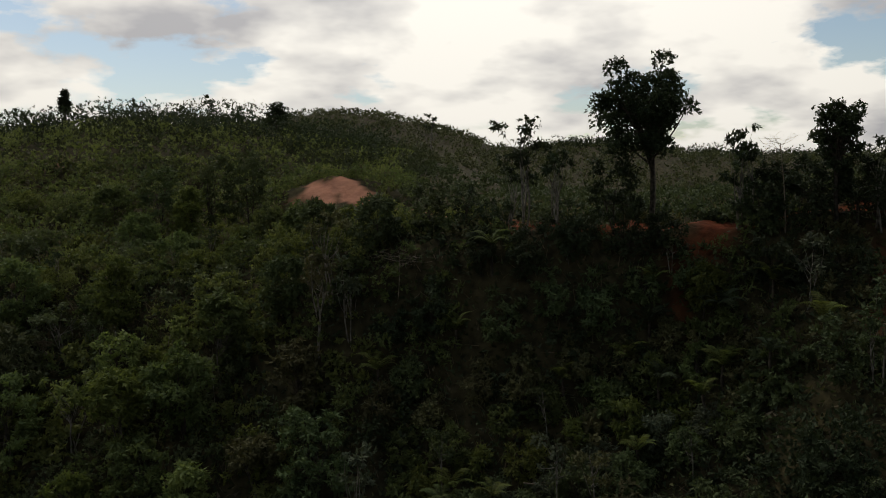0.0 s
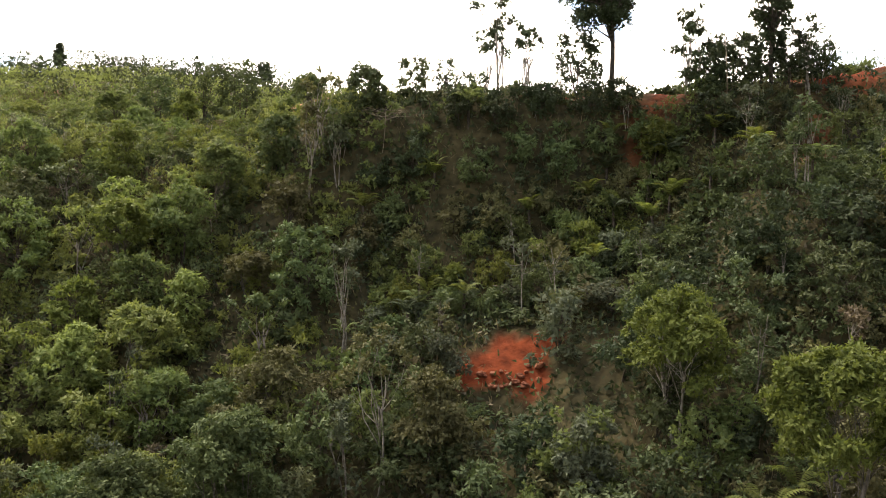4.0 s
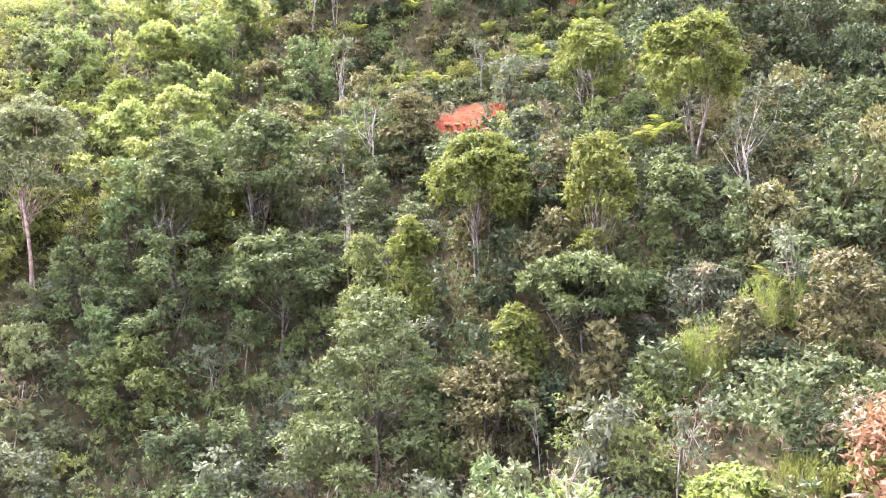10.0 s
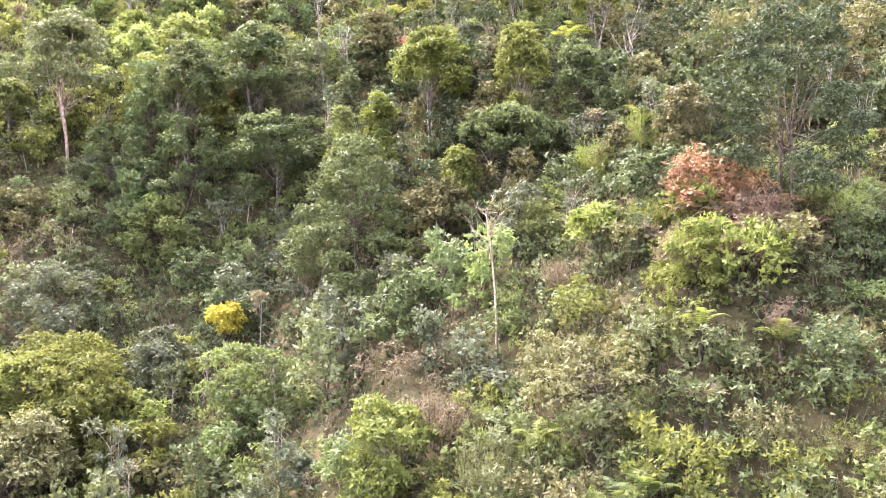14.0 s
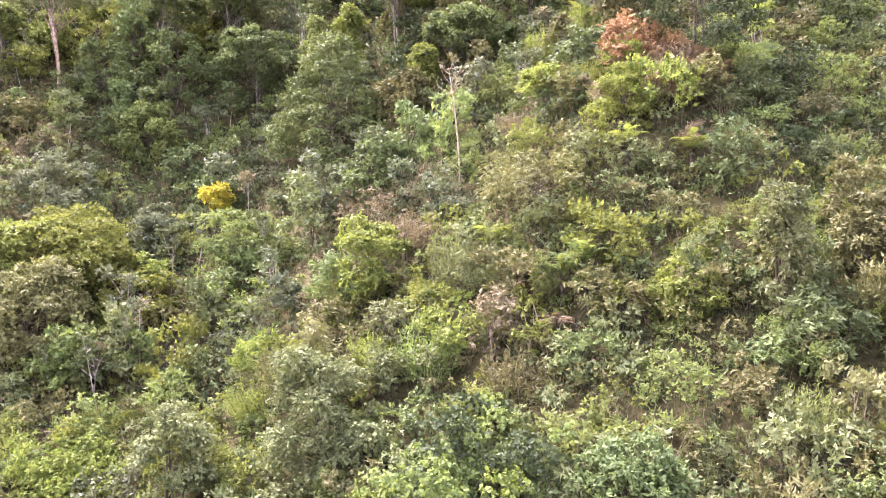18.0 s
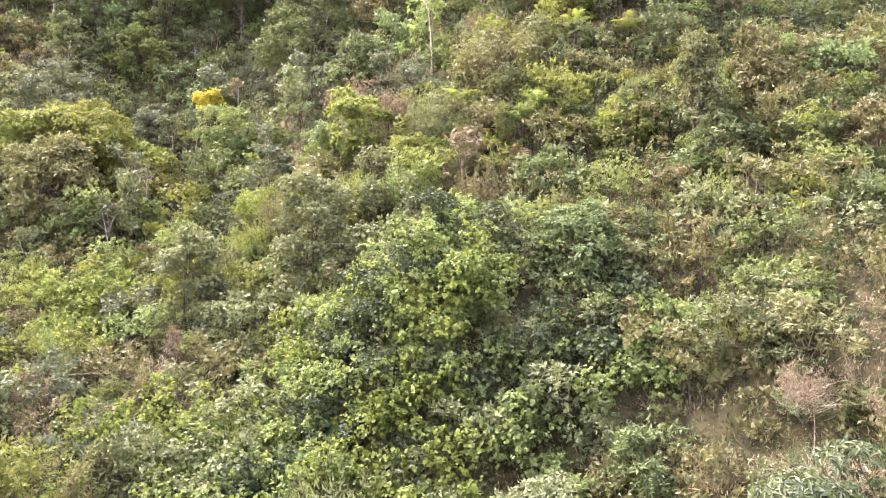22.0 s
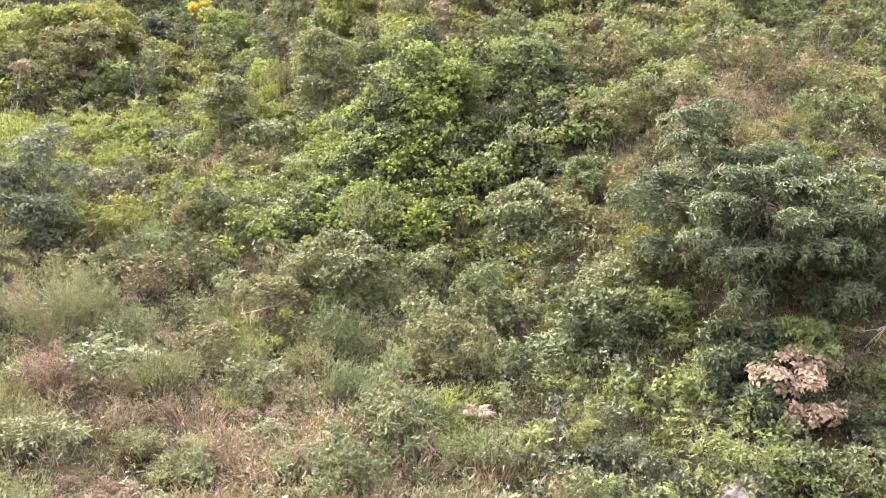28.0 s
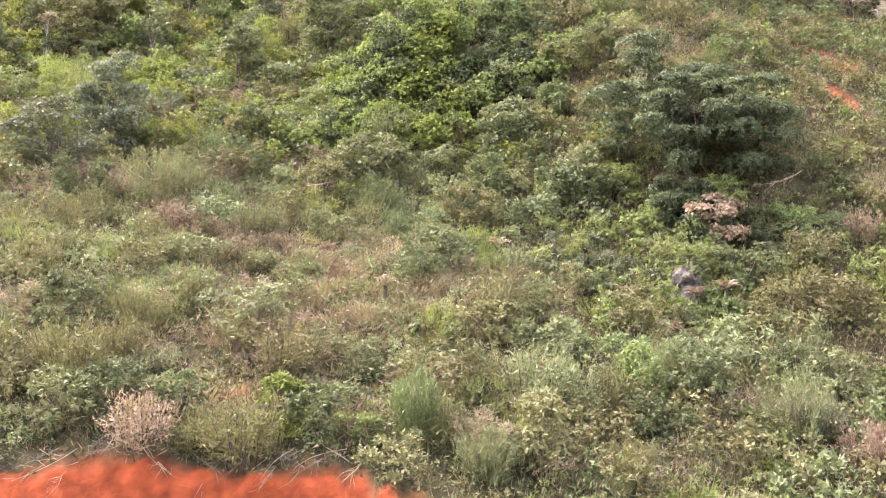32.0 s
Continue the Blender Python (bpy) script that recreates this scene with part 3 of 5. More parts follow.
def plant(kind, x, y, h, w, leaf, label):
    """One tree or large bush with its own trunk, limbs and crown."""
    r = np.random.default_rng(int(abs(x * 131 + y * 17 + h * 7) * 10) % 99991)
    z = float(height(x, y)) - 0.15
    tall = h > 3.4 and kind != "ball" or kind in ("open", "pale", "bare", "umbrella", "dome", "tall", "layered")
    word = "tree" if tall else "shrub"
    root = tagged(new(word), label, word)
    root.location = (x, y, z)
    if h > 3.9 or y > 6:
        KEEP.append((x, y, w, z + h * {"round": 0.5, "cone": 0.35, "droop": 0.5, "bare": 0.02, "ball": 0.4}.get(kind, 0.5)))
    pieces = []
    th = (0.009 * h + 0.018) * (1.7 if kind in ("tall", "droop") else 0.75 if kind == "pale" else 1.0)
    if kind == "bare":
        top = np.array([r.normal() * 0.06 * h, r.normal() * 0.06 * h, h * 0.8])
        th *= 0.62
        pieces.append(limb((0, 0, 0), top, th, th * 0.4, r, 0.05, 7))
        for k in range(16):
            f = r.uniform(0.66, 1.0)
            s = top * f
            a = r.uniform(0, 2 * np.pi)
            e = s + np.array([np.cos(a) * w * 0.5, np.sin(a) * w * 0.5, r.uniform(0.06, 0.2) * h]) * r.uniform(0.35, 0.9)
            pieces.append(limb(s, e, th * 0.26, th * 0.08, r))
            for j in range(3):
                s2 = s + (e - s) * r.uniform(0.4, 0.95)
                e2 = s2 + r.normal(size=3) * [w * 0.16, w * 0.16, h * 0.03] + [0, 0, h * 0.025]
                pieces.append(limb(s2, e2, th * 0.16, th * 0.06, r, n=3))
        me = raw_mesh("branches", *woody(pieces), MATS["bark_dry" if leaf == "brown" else "bark_snag"])
        new("trunk", me).parent = root
        if leaf == "brown":
            n = 2200
            k = r.integers(0, 14, n)
            tips = r.normal(size=(14, 3)) * [w * 0.3, w * 0.3, h * 0.12] + [0, 0, h * 0.82]
            p = tips[k] + r.normal(size=(n, 3)) * [0.12, 0.12, 0.24]
            plume = tagged(new("plume", raw_mesh("plume", *leaves(p, r.normal(size=(n, 3)) * 0.6 + [0, 0, 1.0], 0.13, 0.16, r, simple=True), MATS["brown"])), kind="stuff")
            plume.parent = root
        return root
    c, rad = crown_form(kind, r)
    size = np.array([w, w, h])
    c, rad = c * size, rad * (w * 0.62 + h * 0.38)
    if kind in ("droop", "round", "cone", "layered"):
        c[:, 2] += (0.6 if kind == "droop" else 0.4) * np.minimum(c[:, 1], 0)
        if h < 2.8:
            c[:, 2] += 0.8 * np.maximum(height(x + c[:, 0], y + c[:, 1]) - z - 0.4 * np.minimum(c[:, 1], 0) - 0.3, 0)
    stems = {"umbrella": 3, "dome": 2, "open": 3, "pale": 2, "round": 3, "layered": 2}.get(kind, 1)
    forks = []
    for s in range(stems):
        lean = r.normal(size=2) * 0.05 * w * (stems > 1) * 2
        p0 = np.array([r.normal() * 0.12 * (stems > 1), r.normal() * 0.12 * (stems > 1), 0])
        p1 = np.array([lean[0], lean[1], h * (0.5 if kind != "tall" else 0.62)])
        pieces.append(limb(p0, p1, th * (1.0 if s == 0 else 0.7), th * 0.55, r, 0.06, 7))
        forks.append((p0, p1))
    for k in range(0, len(c), 3 if kind == "dome" else 1):
        p0, p1 = forks[k % stems]
        start = p0 + (p1 - p0) * r.uniform(0.6, 1.0)
        pieces.append(limb(start, c[k], th * (0.22 if kind in ("layered", "droop", "cone", "round", "umbrella", "dome") else 0.36), th * 0.1, r, 0.1, 4))
    trunk = new("trunk", raw_mesh("trunk", *woody(pieces), MATS["bark_pink" if "pink" in label or "reddish" in label else TRUNK[kind]]))
    trunk.parent = root
    area = float((rad**2).sum())
    length = (0.125 if y < 2 else 0.15 if y < 36 else 0.19) * (0.85 if h < 2.5 else 1.0)
    full = {"open": 0.75, "pale": 0.6, "umbrella": 1.0}.get(kind, 1.0) * (0.45 if leaf in ("brown", "pink", "rust") else 1.0)
    count = int(np.clip(area * full * 8.4 / (length * length * 0.45), 350, (22000 if kind in ("cone", "dome") or w > 5.6 else 15000 if y < 36 else 8000) if h > 5 else 7000 if h > 3 else 4500 if y < 36 else 3000))
    if kind == "droop":
        crown = raw_mesh("crown", *join([whorl_leaves(c, rad, int(5600 * min(1, area / 28)), 8, 0.21, 0.28, r, 0.5), clump_leaves(c * [0.88, 0.88, 1] - [0, 0, 0.25], rad * 0.95, 7500, 0.2, 0.4, r, 0.4)]), MATS[leaf])
    elif kind == "feather":
        k = r.integers(0, 90, 5200)
        a, q = r.uniform(0, 6.283, 90), np.sqrt(r.uniform(0, 1, 90)) * 0.48
        foot = np.stack([q * np.cos(a) * 0.45 * w, q * np.sin(a) * 0.45 * w, 0 * q], 1)
        tip = np.stack([q * np.cos(a) * w, q * np.sin(a) * w, (1.0 - 1.2 * q**2) * r.uniform(0.75, 1.05, 90) * h], 1)
        p = foot[k] + (tip - foot)[k] * r.uniform(0.25, 1.0, (5200, 1)) + r.normal(size=(5200, 3)) * 0.05
        crown = raw_mesh("foliage", *leaves(p, unit(tip - foot)[k] + r.normal(size=(5200, 3)) * 0.45, 0.14, 0.16, r, simple=True), MATS[leaf])
    elif leaf == "redleaf":
        crown = raw_mesh("foliage", *whorl_leaves(c, rad * 1.2, 800, 6, 0.18, 0.6, r, 0.25), MATS[leaf])
    elif kind == "tall":
        crown = raw_mesh("crown", *clump_leaves(c, rad, 26000 if h > 9 else 7000, 0.165, 0.55, r, 0.25, 0.4, fuzz=0.17), MATS[leaf])
    else:
        solid, fuzz = (0.1, 0.26) if kind in ("open", "pale") else (0.84, 0.08)
        crown = raw_mesh("crown", *clump_leaves(c, rad, count, length * 1.2, 0.5 if h > 3 else 0.36, r, 0.55, solid, simple=True, lean=(0, -0.15, 0.8), flat={"cone": 0.55, "layered": 0.55, "umbrella": 0.6, "dome": 0.6}.get(kind, 0.7), fuzz=fuzz), MATS[leaf])
    new("crown" if tall else "foliage", crown).parent = root
    return root


KEEP = [(4.0, 34.2, 6.6, -19.2), (-9.4, 66.0, 6.0, -1.8), (-8.4, 61.0, 6.0, -2.0), (14.0, 45.4, 2.4, -5.0), (22.4, 41.4, 2.0, -6.6), (25.4, 44.4, 3.0, -2.8), (22.8, -22.8, 2.6, -52.0), (19.4, -25.6, 2.2, -54.6), (-8.2, 15.6, 3.4, -38.6), (-8.2, 13.0, 3.4, -39.2), (-8.2, 10.0, 3.0, -40.2), (-6.5, 16.0, 3.2, -39.2), (-6.6, 13.6, 2.6, -39.8), (3.1, -31.6, 2.4, -64.0)]

# ---- single trees and bushes, from the ridge down ----
plant("tall", 11.4, 47.2, 9.9, 6.3, "deep", "tall dark broadleaf tree with a dense crown on the ridge")
plant("open", 4.5, 49.0, 7.5, 4.2, "deep", "slender ridge tree with white forked stems and tufted crown")
plant("open", 6.6, 49.5, 5.4, 2.1, "deep", "small dark tree with open branches on the ridge")
plant("open", 16.1, 46.4, 6.0, 1.9, "deep", "slim upright ridge tree with sparse dark leaves")
plant("bare", 17.9, 45.0, 6.0, 3.3, "grey", "almost leafless ridge tree with fanned grey twigs")
plant("tall", 20.6, 45.0, 6.9, 2.7, "deep", "slim dark tree with a narrow crown on the ridge")
plant("open", 22.5, 44.6, 5.4, 2.4, "deep", "small flat-topped dark tree on the ridge")
plant("layered", 17.2, 46.3, 3.2, 3.6, "deep", "dark bushy tree on the ridge")
plant("layered", 20.1, 46.0, 3.4, 4.0, "deep", "dark bushy tree on the ridge")
plant("layered", 23.4, 45.6, 3.0, 3.6, "deep", "dark bushy tree on the ridge")
plant("layered", 18.6, 45.6, 3.6, 4.7, "deep", "dark bushy tree on the ridge")
plant("layered", 21.9, 45.2, 2.8, 3.8, "deep", "dark bushy tree on the ridge")
plant("open", 23.3, 44.8, 3.0, 2.1, "deep", "thin dark ridge tree with pale stems")
plant("open", 15.8, 46.2, 4.4, 2.3, "deep", "thin dark ridge tree with pale stems")
plant("open", 16.6, 46.8, 5.6, 1.8, "deep", "thin dark ridge tree with pale stems")
plant("layered", 9.5, 47.6, 4.6, 3.4, "deep", "dark leafy tree beside the tall ridge tree")
plant("open", 6.5, 48.4, 4.7, 2.2, "deep", "thin pale tree with small dark leaf tufts")
plant("open", 3.8, 49.4, 4.9, 3.6, "deep", "thin pale tree with small dark leaf tufts")
plant("layered", 1.4, 50.0, 2.7, 1.7, "deep", "narrow dark tree on the ridge")
plant("layered", -0.7, 50.6, 3.6, 2.7, "green", "leafy tree on the ridge")
plant("round", -3.7, 50.2, 3.8, 3.6, "green", "bushy green tree on the ridge")
plant("layered", 6.8, 47.6, 1.2, 3.6, "deep", "dark bushy tree on the ridge")
plant("layered", 3.0, 49.4, 1.9, 2.6, "deep", "dark bushy tree on the ridge")
plant("layered", 10.0, 46.6, 1.4, 2.5, "deep", "dark low bush on the ridge")
plant("pale", 17.6, 41.6, 4.3, 2.7, "grey", "slim tree with pale grey-green leaf layers")
plant("layered", 16.7, 43.6, 3.1, 3.0, "deep", "dark leafy tree below the ridge")
plant("layered", 19.8, 42.6, 2.4, 3.6, "deep", "dark leafy tree below the ridge")
plant("pale", 18.6, 36.0, 5.6, 1.5, "green", "leaning pale trunk with few leaves")
plant("pale", 18.2, 36.4, 4.9, 1.1, "green", "thin pale trunk with few leaves")
plant("round", 13.5, 44.4, 3.2, 2.5, "vine", "yellow-green bush below the red cutting")
plant("pale", 12.0, 45.8, 2.4, 1.7, "green", "thin pale trunk with a small crown on the slope")
plant("pale", -6.9, 47.0, 7.1, 2.1, "olive", "two thin pale trunks with few leaves")
plant("pale", -5.3, 47.0, 5.3, 1.8, "grey", "thin pale trunks with few leaves")
plant("bare", -2.6, 47.5, 3.6, 3.6, "grey", "dead tree with pale spreading branches on the slope")
plant("pale", 6.6, 46.4, 1.6, 1.8, "green", "thin pale trunk with a small crown on the slope")
plant("layered", 23.4, 41.0, 2.4, 2.8, "bright", "fresh green tree beside the red cutting")
plant("layered", 21.5, 38.0, 1.6, 3.3, "green", "green leafy tree below the red cutting")
plant("round", -34.5, 72.0, 2.1, 5.0, "lime", "bushy yellow-green tree on the wooded shoulder")
plant("layered", -30.2, 70.0, 2.4, 4.1, "bright", "bushy tree on the wooded shoulder")
plant("round", -26.2, 69.0, 3.9, 4.8, "bright", "bushy fresh green tree on the wooded shoulder")
plant("layered", -22.1, 68.0, 5.7, 3.8, "leafy", "dark tree on the wooded shoulder")
plant("round", -19.2, 66.0, 5.1, 2.9, "lime", "bushy yellow-green tree on the wooded shoulder")
plant("layered", -17.3, 67.0, 7.0, 3.2, "leafy", "tall dark tree on the wooded shoulder")
plant("layered", -14.8, 67.0, 7.2, 3.0, "leafy", "tall dark tree on the wooded shoulder")
plant("round", -12.4, 62.0, 3.6, 2.8, "bright", "fresh green tree on the wooded shoulder")
plant("round", -10.3, 60.0, 3.8, 2.7, "bright", "bushy fresh green tree on the wooded shoulder")
plant("round", -7.6, 57.0, 2.6, 3.0, "lime", "bushy yellow-green tree on the wooded shoulder")
plant("round", -22.3, 63.0, 3.7, 3.7, "bright", "fresh green tree on the wooded shoulder")
plant("round", -25.8, 62.0, 1.8, 3.7, "lime", "yellow-green tree on the wooded shoulder")
plant("round", -15.1, 61.0, 2.8, 3.6, "lime", "yellow-green tree on the wooded shoulder")
plant("round", -18.4, 60.0, 2.6, 3.6, "bright", "bushy fresh green tree on the wooded shoulder")
plant("round", -29.8, 64.0, 1.5, 4.3, "soft", "pale green bushy tree on the wooded shoulder")
plant("round", -33.9, 66.0, 1.4, 4.4, "lime", "bushy yellow-green tree on the wooded shoulder")
plant("umbrella", 21.9, 33.0, 5.7, 1.8, "vine", "yellow-green tree with a pale trunk on the slope")
plant("pale", -2.8, 25.5, 5.8, 1.5, "green", "slim white trunk with few leaves")
plant("pale", -4.4, 38.1, 7.3, 2.0, "grey", "slim white trunk with a thin grey crown")
plant("round", 15.6, 24.5, 3.3, 2.4, "olive", "small olive tree on the slope")
plant("round", -12.5, 35.7, 5.0, 4.5, "bright", "bright bushy tree on the slope")
plant("pale", 14.3, 19.2, 4.0, 2.9, "grey", "thin grey tree with bare lower branches")
plant("round", 12.0, 2.6, 3.7, 3.6, "rust", "bush of rust-orange dying leaves")
plant("round", 13.8, 2.4, 2.7, 2.6, "rust", "thin bush of rust-orange dying leaves")
plant("round", 12.4, 0.6, 2.3, 2.6, "pink", "withered pinkish-brown bush beneath the orange one")
plant("round", 12.3, 4.9, 2.6, 3.2, "brown", "withered pinkish-brown bush on the slope")
plant("round", 14.3, 1.4, 2.0, 2.6, "pink", "withered pinkish-brown bush on the slope")
plant("round", 10.6, 0.1, 2.9, 3.1, "lime", "yellow-green feathery shrub on the slope")
plant("round", -17.5, 19.7, 5.0, 6.0, "grey", "low grey-green shrub on the slope")
plant("round", 6.9, -0.5, 3.3, 7.1, "olive", "large olive bush with brown underside")
plant("pale", 18.5, 3.1, 4.6, 2.6, "lime", "thin pale trunk with yellow-green leaves")
plant("round", -11.2, 15.5, 4.1, 2.9, "grey", "small grey-green shrub on the slope")
plant("round", 12.5, -9.2, 5.8, 2.0, "soft", "upright light green shrub")
plant("round", 9.8, -7.0, 1.9, 2.7, "lime", "low yellow-green bush on the slope")
plant("round", 15.4, -8.9, 3.7, 2.4, "olive", "tall olive shrub with bare stems")
plant("round", 13.6, -9.4, 1.3, 2.6, "bright", "bright green low bush on the slope")
plant("round", 9.4, -17.4, 2.5, 4.5, "soft", "pale green shrub on the slope")
plant("bare", 9.2, -20.7, 3.1, 2.4, "brown", "dry shrub with brown plume tops")
plant("umbrella", 17.8, -12.7, 3.5, 3.2, "olive", "small dome-crowned tree with many reddish stems")
plant("round", 16.8, -14.1, 1.3, 2.4, "lime", "rounded yellowish bush on the slope")
plant("round", 2.8, -18.6, 3.6, 3.9, "soft", "rounded grey-green bush with dry stems")
plant("round", 4.6, -23.4, 1.6, 3.1, "bright", "fresh green bush on the slope")
plant("round", 6.3, -29.6, 2.6, 3.6, "redleaf", "bush with large reddish-pink and green leaves")
plant("round", 4.0, -30.6, 2.3, 6.2, "bright", "fresh light green bush on the slope")
plant("round", 3.8, -24.0, 2.7, 3.5, "soft", "leafy pale green bush on the slope")
plant("bare", -6.7, -15.4, 1.2, 2.0, "grey", "bare white branching twig")
plant("umbrella", 9.7, 27.6, 7.3, 4.3, "vine", "umbrella-shaped tree with yellow-green top and pale stems")
plant("dome", 13.0, 21.2, 8.7, 5.4, "vine", "broad yellow-green tree with pale forked stems")
plant("dome", 3.0, 21.0, 8.6, 5.7, "vine", "round yellow-green tree above the gully")
plant("round", 0.1, 20.6, 7.2, 2.1, "vine", "small yellow-green tree beside the round one")
plant("umbrella", 7.8, 17.4, 8.5, 2.6, "lime", "yellow-leaved young tree with a white stem")
plant("dome", -7.8, 28.8, 9.7, 5.4, "leafy", "dense mid-green tree on the slope")
plant("dome", -11.9, 28.4, 9.9, 5.4, "leafy", "dense mid-green tree on the slope")
plant("layered", -14.8, 29.5, 8.2, 3.7, "leafy", "dense dark green tree on the slope")
plant("round", -5.4, 28.6, 6.6, 2.9, "soft", "small pale green tree on the slope")
plant("pale", -1.9, 30.7, 8.3, 3.9, "olive", "pale-stemmed tree with a thin olive crown")
plant("round", 0.1, 29.5, 5.9, 3.2, "olive", "olive tree beside the red scar")
plant("pale", -3.6, 31.0, 5.8, 2.7, "grey", "thin grey-green tree with pale stems")
plant("round", 5.9, 26.9, 4.0, 3.2, "grey", "rounded grey-green tree below the red scar")
plant("pale", 14.1, 17.4, 6.5, 3.5, "grey", "grey half-bare tree with thin branches")
plant("round", -1.9, 21.0, 7.5, 1.9, "bright", "narrow bright green tree on the slope")
plant("dome", -6.2, 24.8, 7.2, 5.9, "leafy", "dark green rounded tree on the slope")
plant("layered", -12.0, 26.5, 7.4, 5.4, "leafy", "dense dark tree on the slope")
plant("layered", -16.3, 27.5, 5.7, 4.5, "leafy", "dense dark tree on the slope")
plant("cone", -1.2, 15.8, 8.7, 8.0, "leafy", "broad leafy tree with layered green boughs")
plant("round", 4.2, 15.6, 5.8, 2.4, "lime", "yellowing bush beside the dark tree")
plant("round", 6.9, 18.6, 4.7, 5.4, "olive", "olive bushy tree with brown twigs underneath")
plant("round", 10.9, 13.8, 2.9, 3.3, "grey", "dark grey-green rounded shrub on the slope")
plant("round", 3.1, 14.6, 5.0, 4.7, "olive", "thin brownish-grey bush on the slope")
plant("round", -13.1, 24.4, 4.2, 5.9, "bright", "leafy green shrub on the slope")
plant("pale", -9.4, 24.0, 4.4, 3.6, "grey", "thin grey shrub with bare stems")
plant("layered", 14.9, 1.6, 9.5, 5.8, "deep", "large dark green tree with layered crown")
plant("round", -15.1, 14.6, 5.1, 9.3, "lime", "large yellow-green bush on the slope")
plant("round", -15.7, 9.5, 6.2, 6.2, "olive", "large olive bush on the slope")
plant("round", -6.1, 11.8, 3.7, 5.7, "bright", "leafy pale green bush beneath the golden one")
plant("ball", -7.9, 16.7, 3.7, 2.6, "yellow", "small rounded bush with golden-yellow leaves")
plant("round", -11.1, 16.4, 3.9, 2.7, "grey", "small grey-green shrub beside the golden bush")
plant("bare", -10.6, 8.4, 5.1, 1.8, "grey", "slim white sapling with a flat crown of bare twigs")
plant("bare", 4.3, 4.2, 7.3, 1.7, "grey", "bare white snag with broken branches")
plant("umbrella", 8.4, 4.4, 3.3, 2.6, "lime", "yellow-green young tree with a thin white stem")
plant("round", 7.0, 8.5, 3.0, 2.8, "bright", "light green bush behind the white snag")
plant("feather", 10.7, 5.0, 1.8, 2.1, "lime", "feathery yellow-green bush on the slope")
plant("round", 4.0, -4.6, 3.4, 2.3, "brown", "patch of reddish-brown dead leaves")
plant("droop", 8.0, -26.4, 8.3, 10.2, "glossy", "big dark tree with long drooping leaves")
plant("layered", 17.4, 30.0, 3.7, 3.8, "green", "dark leafy tree on the slope")
plant("layered", 21.8, 32.0, 2.1, 3.8, "deep", "dark leafy tree on the slope")
plant("layered", 15.4, 33.0, 3.3, 3.4, "deep", "dark leafy tree below the red cutting")
plant("round", 13.6, 14.0, 4.6, 2.8, "olive", "olive bush on the slope")
plant("feather", 12.6, 11.5, 2.5, 2.7, "lime", "feathery fresh green bush on the slope")
plant("feather", 10.1, 11.0, 2.8, 2.4, "lime", "feathery fresh green bush on the slope")
plant("round", 10.9, 17.0, 5.8, 2.9, "leafy", "leafy green bush on the slope")
plant("round", 11.0, 10.5, 3.0, 2.2, "olive", "olive bush on the slope")
plant("round", 13.7, 9.0, 4.6, 3.0, "olive", "feathery olive tree on the slope")
plant("dome", 6.9, 15.8, 5.2, 6.8, "leafy", "dark olive tree with a spreading crown")
plant("dome", -20.1, 30.0, 11.8, 6.6, "soft", "olive tree with pinkish forked stems")
plant("round", -18.9, -12.0, 4.5, 5.5, "grey", "grey-green leafy bush on the slope")
plant("feather", -14.5, -17.0, 3.0, 4.9, "soft", "feathery green shrub on the slope")
plant("round", -15.9, -9.5, 6.5, 4.6, "grey", "grey-green bush on the slope")
plant("feather", -13.8, -17.5, 2.6, 3.6, "soft", "feathery green shrub on the slope")
plant("round", -5.0, -25.6, 2.2, 3.2, "soft", "grey-green bush on the slope")
plant("round", -1.8, -22.6, 2.3, 4.0, "olive", "olive-green leafy bush on the slope")
plant("round", -4.5, -17.6, 3.4, 4.8, "soft", "grey-green bush beneath the creeper")
plant("round", 0.0, -21.5, 2.7, 2.6, "leafy", "leafy green bush on the slope")
plant("round", 2.6, -25.0, 3.1, 2.8, "green", "leafy green bush beside the dark tree")
plant("round", 7.3, -29.0, 2.9, 2.9, "bright", "fresh green bush above the red-leaved one")
plant("round", -7.2, -18.6, 2.9, 3.1, "olive", "olive bush on the slope")
plant("round", 8.8, -22.0, 2.1, 2.7, "grey", "grey-green bush behind the dark tree")
plant("round", -7.4, -38.1, 2.9, 1.7, "olive", "upright shrub with broad yellowing leaves")
plant("feather", -8.9, -37.9, 1.7, 1.7, "soft", "feathery grey-green shrub on the slope")
plant("feather", -5.1, -38.8, 1.6, 1.7, "olive", "feathery olive shrub with dry stalks")
plant("feather", 1.3, -39.0, 1.5, 2.0, "grey", "fading grey feathery shrub")
plant("feather", 1.4, -41.0, 1.6, 2.0, "pink", "withered greyish-pink feathery shrub")
plant("round", -0.6, -39.9, 1.0, 2.4, "vine", "low yellow-green herbs on the slope")
plant("feather", -13.1, -30.2, 1.1, 1.4, "pink", "withered pinkish feathery shrub")
plant("feather", 0.5, -39.0, 2.6, 2.4, "soft", "feathery light green shrub")
plant("round", 3.1, -38.4, 2.8, 2.3, "soft", "grey-green shrub on the slope")
plant("feather", -1.1, -36.2, 1.9, 2.0, "soft", "feathery light green shrub")
plant("round", -2.9, -36.4, 2.8, 1.6, "bright", "fresh green shrub on the slope")
plant("feather", -10.1, -36.0, 2.3, 1.5, "leafy", "feathery green shrub on the slope")
plant("round", -18.2, -27.5, 2.6, 3.2, "green", "leafy dark shrub on the slope")
plant("feather", -16.4, -28.0, 1.8, 2.7, "olive", "feathery olive shrub on the slope")
plant("round", -17.4, -32.0, 1.9, 3.4, "green", "leafy dark shrub on the bank edge")
